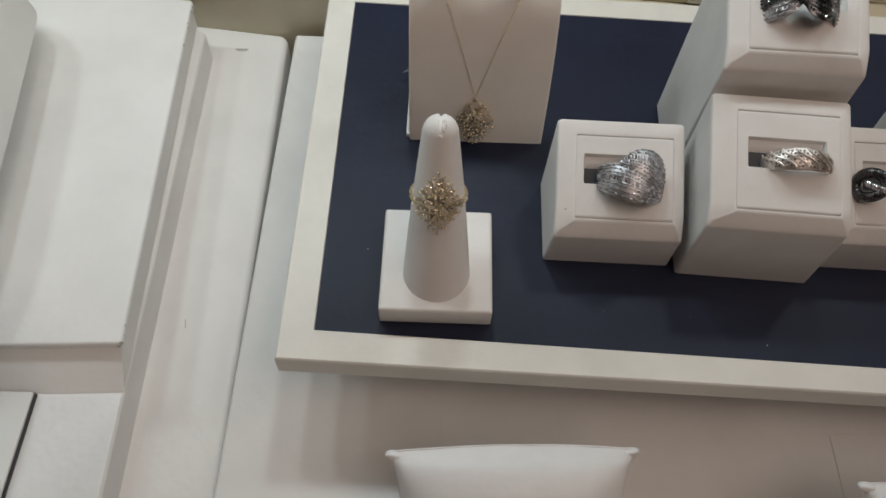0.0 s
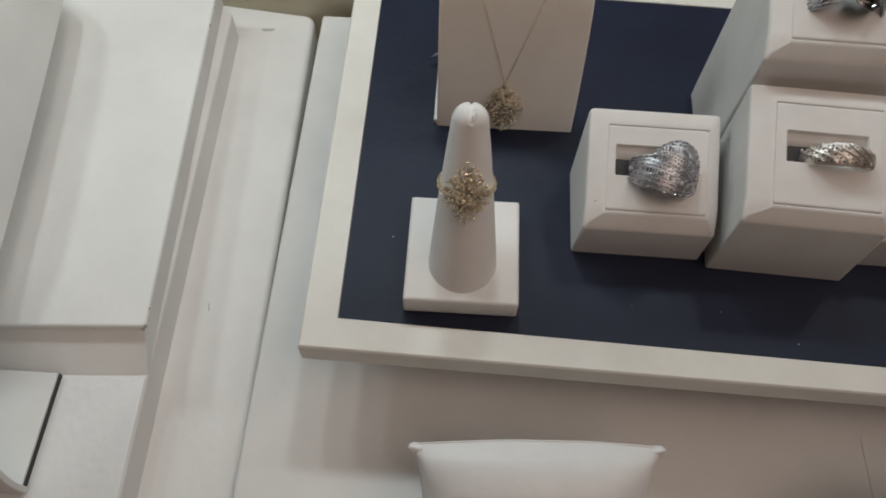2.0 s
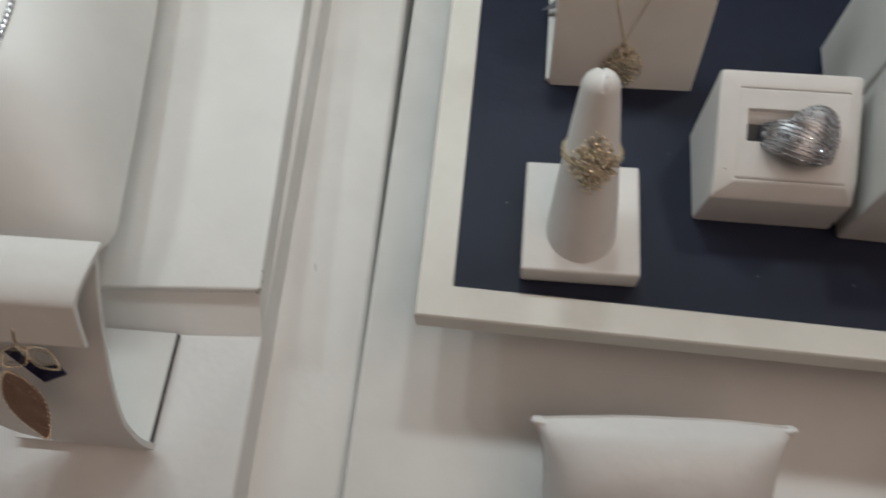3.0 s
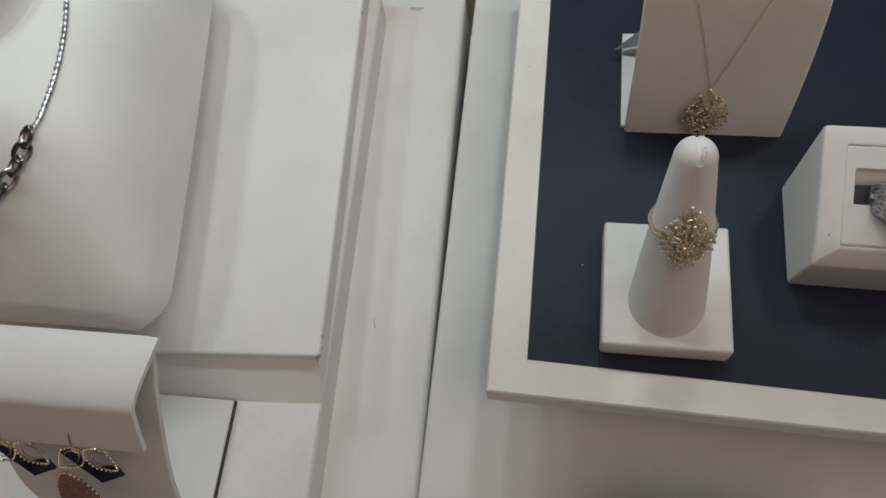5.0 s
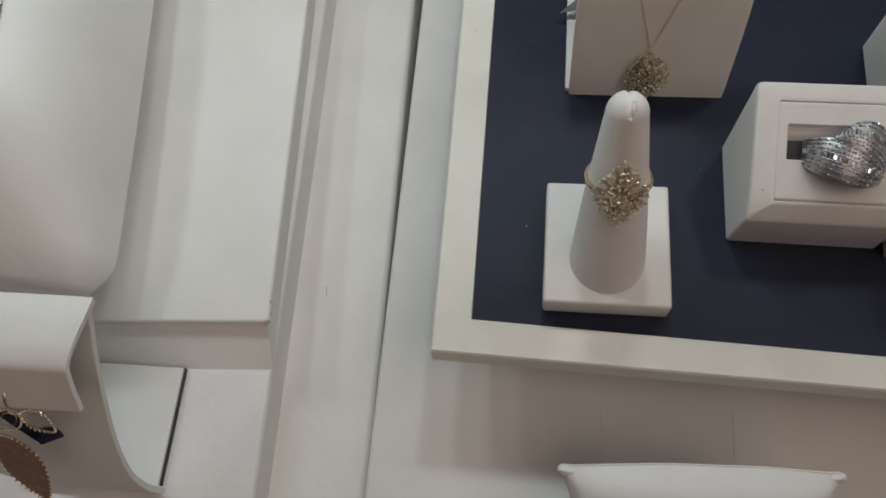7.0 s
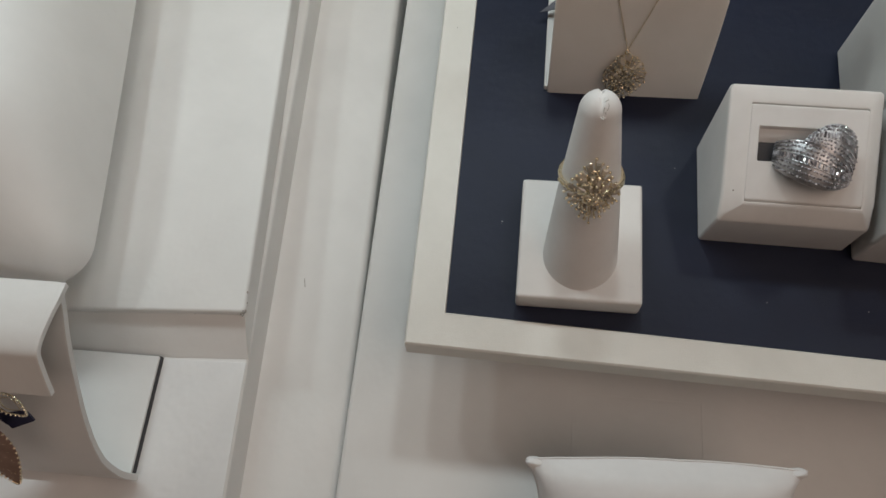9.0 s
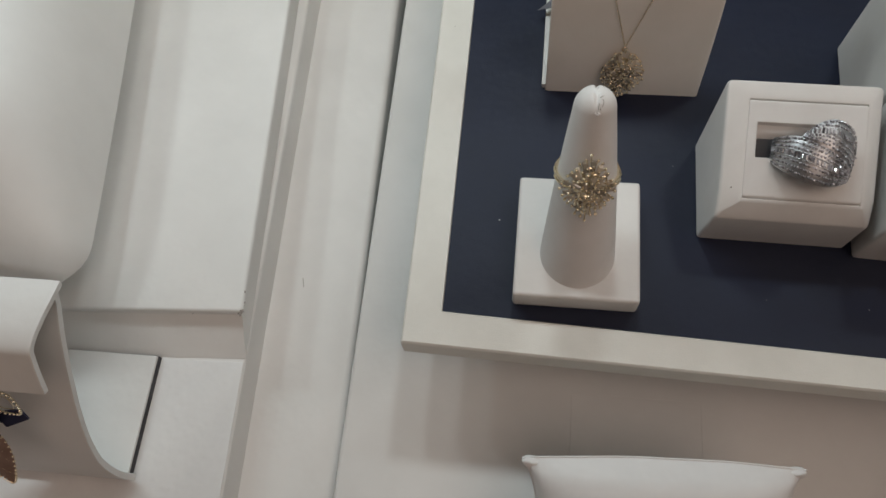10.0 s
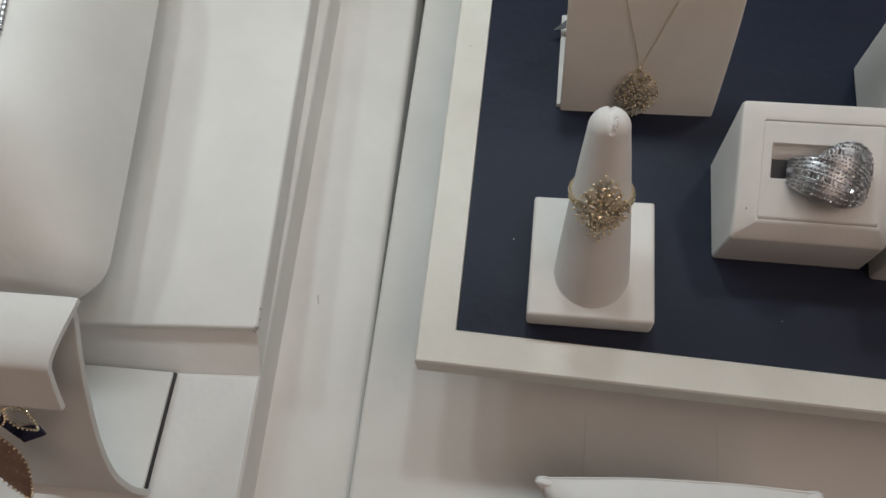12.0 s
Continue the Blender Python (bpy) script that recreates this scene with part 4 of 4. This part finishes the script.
# ---- cushion on the right platform ----
def cushion(m, w, h, t):
    ob = thing("bracelet_cushion", m, "plump white satin bracelet cushion with pinched corners", "cushion")
    n = 36
    for sgn, nm in ((1, "cover_front"), (-1, "cover_back")):
        bm = bmesh.new()
        rows = []
        for i in range(n + 1):
            v = -1 + 2 * i / n
            row = []
            for k in range(n + 1):
                u = -1 + 2 * k / n
                pin_u = 1 - 0.12 * (1 - v ** 4) * abs(u) ** 3
                pin_v = 1 + 0.055 * (1 - u * u) ** 1.0 * abs(v) ** 3
                full = max(0.0, (1 - abs(u) ** 3.4)) ** 0.55 * max(0.0, (1 - abs(v) ** 3.0)) ** 0.55
                wr = 0.05 * noise.noise(Vector((u * 3, v * 3, sgn * 4.0))) * full ** 0.3
                row.append((u * w / 2 * pin_u, v * h / 2 * pin_v, sgn * (t / 2 * full + wr * 0.8) * (1.0 if sgn > 0 else 0.45)))
            rows.append(row)
        loft(bm, rows, False)
        part(nm, bm, satin, ob, smooth=60)
    bm = bmesh.new()
    rim = []
    for sx, sy, ex, ey in ((-1, -1, 1, -1), (1, -1, 1, 1), (1, 1, -1, 1), (-1, 1, -1, -1)):
        for i in range(24):
            u, v = sx + (ex - sx) * i / 24, sy + (ey - sy) * i / 24
            rim.append((u * w / 2 * (1 - 0.12 * (1 - v ** 4) * abs(u) ** 3), v * h / 2 * (1 + 0.055 * (1 - u * u) * abs(v) ** 3), 0.01 * math.sin(9 * u + 7 * v)))
    tube(bm, rim, 0.035, 6, True)
    part("piping", bm, satin, ob)
    for sx in (-1, 1):
        bm = bmesh.new()
        loft(bm, [[(sx * (w / 2 - 0.32) + 0.36 * math.cos(a) * s, h / 2 - 0.14 + 0.17 * math.sin(a) * s + sx * 0.06 * math.cos(a), 0.17 * hh) for a in (2 * math.pi * k / 16 for k in range(16))] for s, hh in ((0.5, -1.1), (0.9, -0.7), (1.0, 0), (0.9, 0.7), (0.5, 1.1))], True, True, True)
        part("corner_fold", bm, satin, ob, "folded pinched corner")
    return ob


cushion(cm(7.3, -7.2, -1.55, 47, 0, 2.6), 8.3, 7.4, 3.6)
cushion(cm(22.5, -8.05, -1.55, 47, 0, -2.0), 8.3, 7.4, 3.6)


# ---- earring easel ----
easel = thing("earring_stand", cm(0, 0, 0), "white leatherette folded earring easel on a dark-edged base", "earring stand")
bm = bmesh.new()
box_into(bm, -16.6, -11.28, -6.3, -1.62, -3.26, -3.12, 0.05)
part("base_board", bm, board, easel, "white topped base board")
part("base_edge", box(-16.58, -11.26, -6.15, -1.59, -3.51, -3.25, 0.02), edge_shade_black, easel, "black edge of the base board")
EP = [(-6.3, -3.15), (-6.36, -2.2), (-6.3, -1.3), (-6.08, -0.2), (-5.62, 0.98), (-5.0, 2.1), (-4.36, 3.05), (-3.82, 3.85), (-3.1, 4.75), (-2.45, 5.5), (-2.12, 6.15)]


def curved_sheet(prof, x_at, thick, steps=40, edge=0.05):
    """Bent sheet following a profile in y and z; x_at gives left and right ends by s."""
    bm = bmesh.new()
    f, b = [], []
    for i in range(steps + 1):
        q = i / steps * (len(prof) - 1)
        (y, z), d = glide(prof, q)
        f.append((y, z))
        b.append((y + d.y * thick, z - d.x * thick))
    rows = []
    for w, g in ((0.0, 0.35), (0.0, 0.1), (edge, 0.0), (-edge, 0.0), (-0.0001, 0.1), (-0.0001, 0.35)):
        row = []
        for i, ((y, z), (yb, zb)) in enumerate(zip(f, b)):
            xl, xr = x_at(i / steps)
            x = xl + w if w >= 0 and g != 0.0 or w > 0 else xr + w
            row.append((x, y + (yb - y) * g, z + (zb - z) * g))
        for i in range(steps, -1, -1):
            (y, z), (yb, zb) = f[i], b[i]
            xl, xr = x_at(i / steps)
            x = xl + w if w >= 0 and g != 0.0 or w > 0 else xr + w
            row.append((x, yb + (y - yb) * g, zb + (z - zb) * g))
        rows.append(row)
    loft(bm, rows, True, True, True)
    return bm


part("back_sheet", curved_sheet(EP, lambda s: (-16.3 + 1.9 * max(0.0, 1 - s / 0.4) ** 2, -10.98 + 0.1 * s + 0.85 * max(0.0, s - 0.3)), 0.25), board, easel, "curved white front sheet")
FLAP = [(-2.0, 6.32), (-2.7, 6.5), (-3.4, 6.58), (-3.82, 6.55), (-4.1, 6.45), (-4.3, 6.25), (-4.6, 5.92), (-4.97, 5.45)]
part("top_flap", curved_sheet([(y, z) for y, z in FLAP[::-1]], lambda s: (-15.2 + 0.35 * s, -9.95 - 0.12 * math.sin(math.pi * min(1.0, s * 1.15))), 0.2), board, easel, "folded top flap")


# earrings hooked on the flap's lip
def leaf_outline(l, w, n=26, sharp=1.6):
    pts = []
    for i in range(n):
        a = 2 * math.pi * i / n
        t = (1 - math.cos(a)) / 2
        pts.append((w / 2 * math.sin(a) * (1 - 0.35 * t) * (0.6 + 0.4 * math.sin(math.pi * t)), -l * t))
    return pts


def drop_earring(m, long_leaf=True):
    ob = thing("drop_earring", m, "gold beaded leaf drop earring with brown and midnight enamel", "earring", group="drop earrings")
    bm = bmesh.new()
    tube(bm, [(0.0, 0.45 - 0.45 * math.cos(a), 0.28 * math.sin(a) + 0.1) for a in (math.pi * k / 10 for k in range(11))], 0.035, 6)
    part("hook", bm, gold, ob, "gold ear hook")
    leaves = (((-0.05, -0.05, 0.0), -52, 1.0, 0.85, gold, "open gold wire upper leaf"), ((0.05, -0.05, 0.0), 48, 1.05, 0.85, gold, "open gold wire upper leaf"),
              ((-0.75, -0.8, 0.1), 14, 2.6, 1.5, enamel, "long brown enamel lower leaf"))
    for k, ((x, y, z), turn, l, w, mat, lab) in enumerate(leaves[:3 if long_leaf else 2]):
        mm = cm(x, y, z, 0, 0, turn)
        out = leaf_outline(l, w)
        bm = bmesh.new()
        if k < 2:
            tube(bm, [(px, py, 0.0) for px, py in out], 0.022, 5, True)
            tube(bm, [(px * 0.6, py * 0.6 - 0.2, -0.01) for px, py in out], 0.016, 5, True)
        else:
            loft(bm, [[(px * 0.96, py * 0.96, -0.03) for px, py in out], [(px, py, 0.0) for px, py in out], [(px * 0.8, py * 0.8 - 0.06, 0.05) for px, py in out]], True, True, True)
        leaf = part("leaf", bm, mat, ob, lab, m=mm)
        bm = bmesh.new()
        for px, py in leaf_outline(l, w, 26 if k < 2 else 44):
            bead(bm, (px, py, 0.03), 0.046, 6, 5)
        part("beaded_rim", bm, gold, leaf, "gold beaded rim")
        if k == 2:
            rg = random.Random(4)
            bm = bmesh.new()
            for i in range(46):
                t = rg.uniform(0.08, 0.9)
                bead(bm, (rg.uniform(-0.3, 0.3) * w * math.sin(math.pi * t), -l * t, 0.05), rg.uniform(0.012, 0.024), 5, 4)
            tagged(part("stud_speckle", bm, gold, leaf, "scattered tiny gold studs"), kind="stuff")
    bm = bmesh.new()
    for pts in (((-0.75, 0.0), (-0.45, 0.12), (0.38, -0.75), (0.1, -0.98)), ((-0.05, -0.6), (0.8, -0.48), (0.95, -0.82), (0.2, -1.12))):
        loft(bm, [[(x, y - 0.2, z) for x, y in pts] for z in (-0.1, -0.03)], True, True, True)
    part("ribbon", bm, ribbon_blue, ob, "midnight blue enamel ribbon")
    return ob


lip = lambda x: cm(x, -4.95, 5.0, 52, 0, 4)
drop_earring(lip(-12.0))
drop_earring(lip(-14.1), False)

# ---- necklace bust ----
BX, BL = -20.4, 17.8


def bust_half(v):
    """Half width of the chest: nearly straight flanks drawn in at hem and shoulders."""
    end = max(0.0, (v - 0.86) / 0.14)
    return (7.25 - 1.85 * v - 0.35 * v * v - 1.0 * max(0.0, 1 - v / 0.09) ** 2.2) * (1 - 0.35 * end ** 3)


def bust_point(u, v):
    """u -1..1 across, v 0..1 from hem to shoulders."""
    end = max(0.0, (v - 0.8) / 0.2)
    rise = (0.16 + 0.84 * math.sin(0.5 * math.pi * min(1.0, v / 0.36))) * (1 - 0.85 * end ** 2.5)
    z = 0.1 + 5.2 * max(0.0, 1 - abs(u) ** 3.4) ** 0.62 * rise
    return Vector((BX + bust_half(v) * u, BL * v, z))


bust = thing("necklace_bust", cm(0, 0, 0), "white leatherette necklace bust leaning back on the slab", "bust form")
bm = bmesh.new()
n, k = 48, 48
grid = [[bust_point(-1 + 2 * i / k, j / n) for i in range(k + 1)] for j in range(n + 1)]
loops = []
for row in grid:
    low = [Vector((BX + (p.x - BX) * 0.98, p.y, -0.12)) for p in row]
    edge_l, edge_r = row[0] + Vector((-0.03, 0, -0.1)), row[-1] + Vector((0.03, 0, -0.1))
    loops.append(row + [edge_r] + low[::-1] + [edge_l])
loft(bm, loops, True, True, True)
part("chest", bm, board, bust, "smooth rounded chest", smooth=60)
bm = bmesh.new()
ax = Vector((0, 0.45, 0.9)).normalized()
c0 = Vector((-21.1, 10.6, 5.15))
loops = []
for s, r in ((0.0, 0.90), (0.02, 0.97), (0.05, 1.0), (0.10, 1.0), (0.2, 0.97), (0.4, 0.93), (0.6, 0.92), (0.8, 0.94), (0.95, 0.95), (0.98, 0.92), (1.0, 0.85)):
    c = c0 + ax * (1.4 * s)
    loops.append([c + r * Vector((2.35 * math.cos(a), 2.75 * math.sin(a), 0)) for a in (2 * math.pi * q / 48 for q in range(48))])
loft(bm, loops, True, True, True)
part("neck", bm, board, bust, "raised oval neck", smooth=60)
part("prop", box(BX - 4.2, BX + 4.2, 0.9, 15.5, -2.0, -0.1, 0.2), leather, bust, "low block that lifts the bust")

neck = thing("link_necklace", cm(0, 0, 0), "silver curb chain with dark oval links draped on the bust", "necklace")
def on_bust(x, y, up):
    v = y / BL
    p = bust_point((x - BX) / bust_half(v), v)
    return p + Vector((0, -0.35, 0.9)).normalized() * up
run = [on_bust(-16.95 - 0.031 * (y - 6.4) ** 2 - 0.3 * max(0.0, 6.0 - y) ** 2, y, 0.08) for y in (5.25 + 7.6 * i / 30 for i in range(31))]
bm = bmesh.new()
chain(bm, run, 0.12, 0.042, 1.1)
part("chain", bm, silver, neck, "silver curb chain")
for i in range(7):
    t = i / 6
    x, y = -17.22 - 0.05 * i - 0.045 * i * i, 5.05 - 0.5 * i + 0.015 * i * i
    p = on_bust(x, y, 0.16)
    m = frame_at(p, (0.15, -0.45, 0.9), Vector((0.2 + 0.08 * i, 0.95, 0))) @ Matrix.Rotation(radians(28 if i % 2 else -28), 4, "X")
    bm = bmesh.new()
    tube(bm, [m @ Vector((0.36 * math.cos(a), 0.23 * math.sin(a), 0)) for a in (2 * math.pi * q / 20 for q in range(20))], 0.09, 8, True)
    part("oval_link", bm, link_steel, neck, "dark steel oval link")
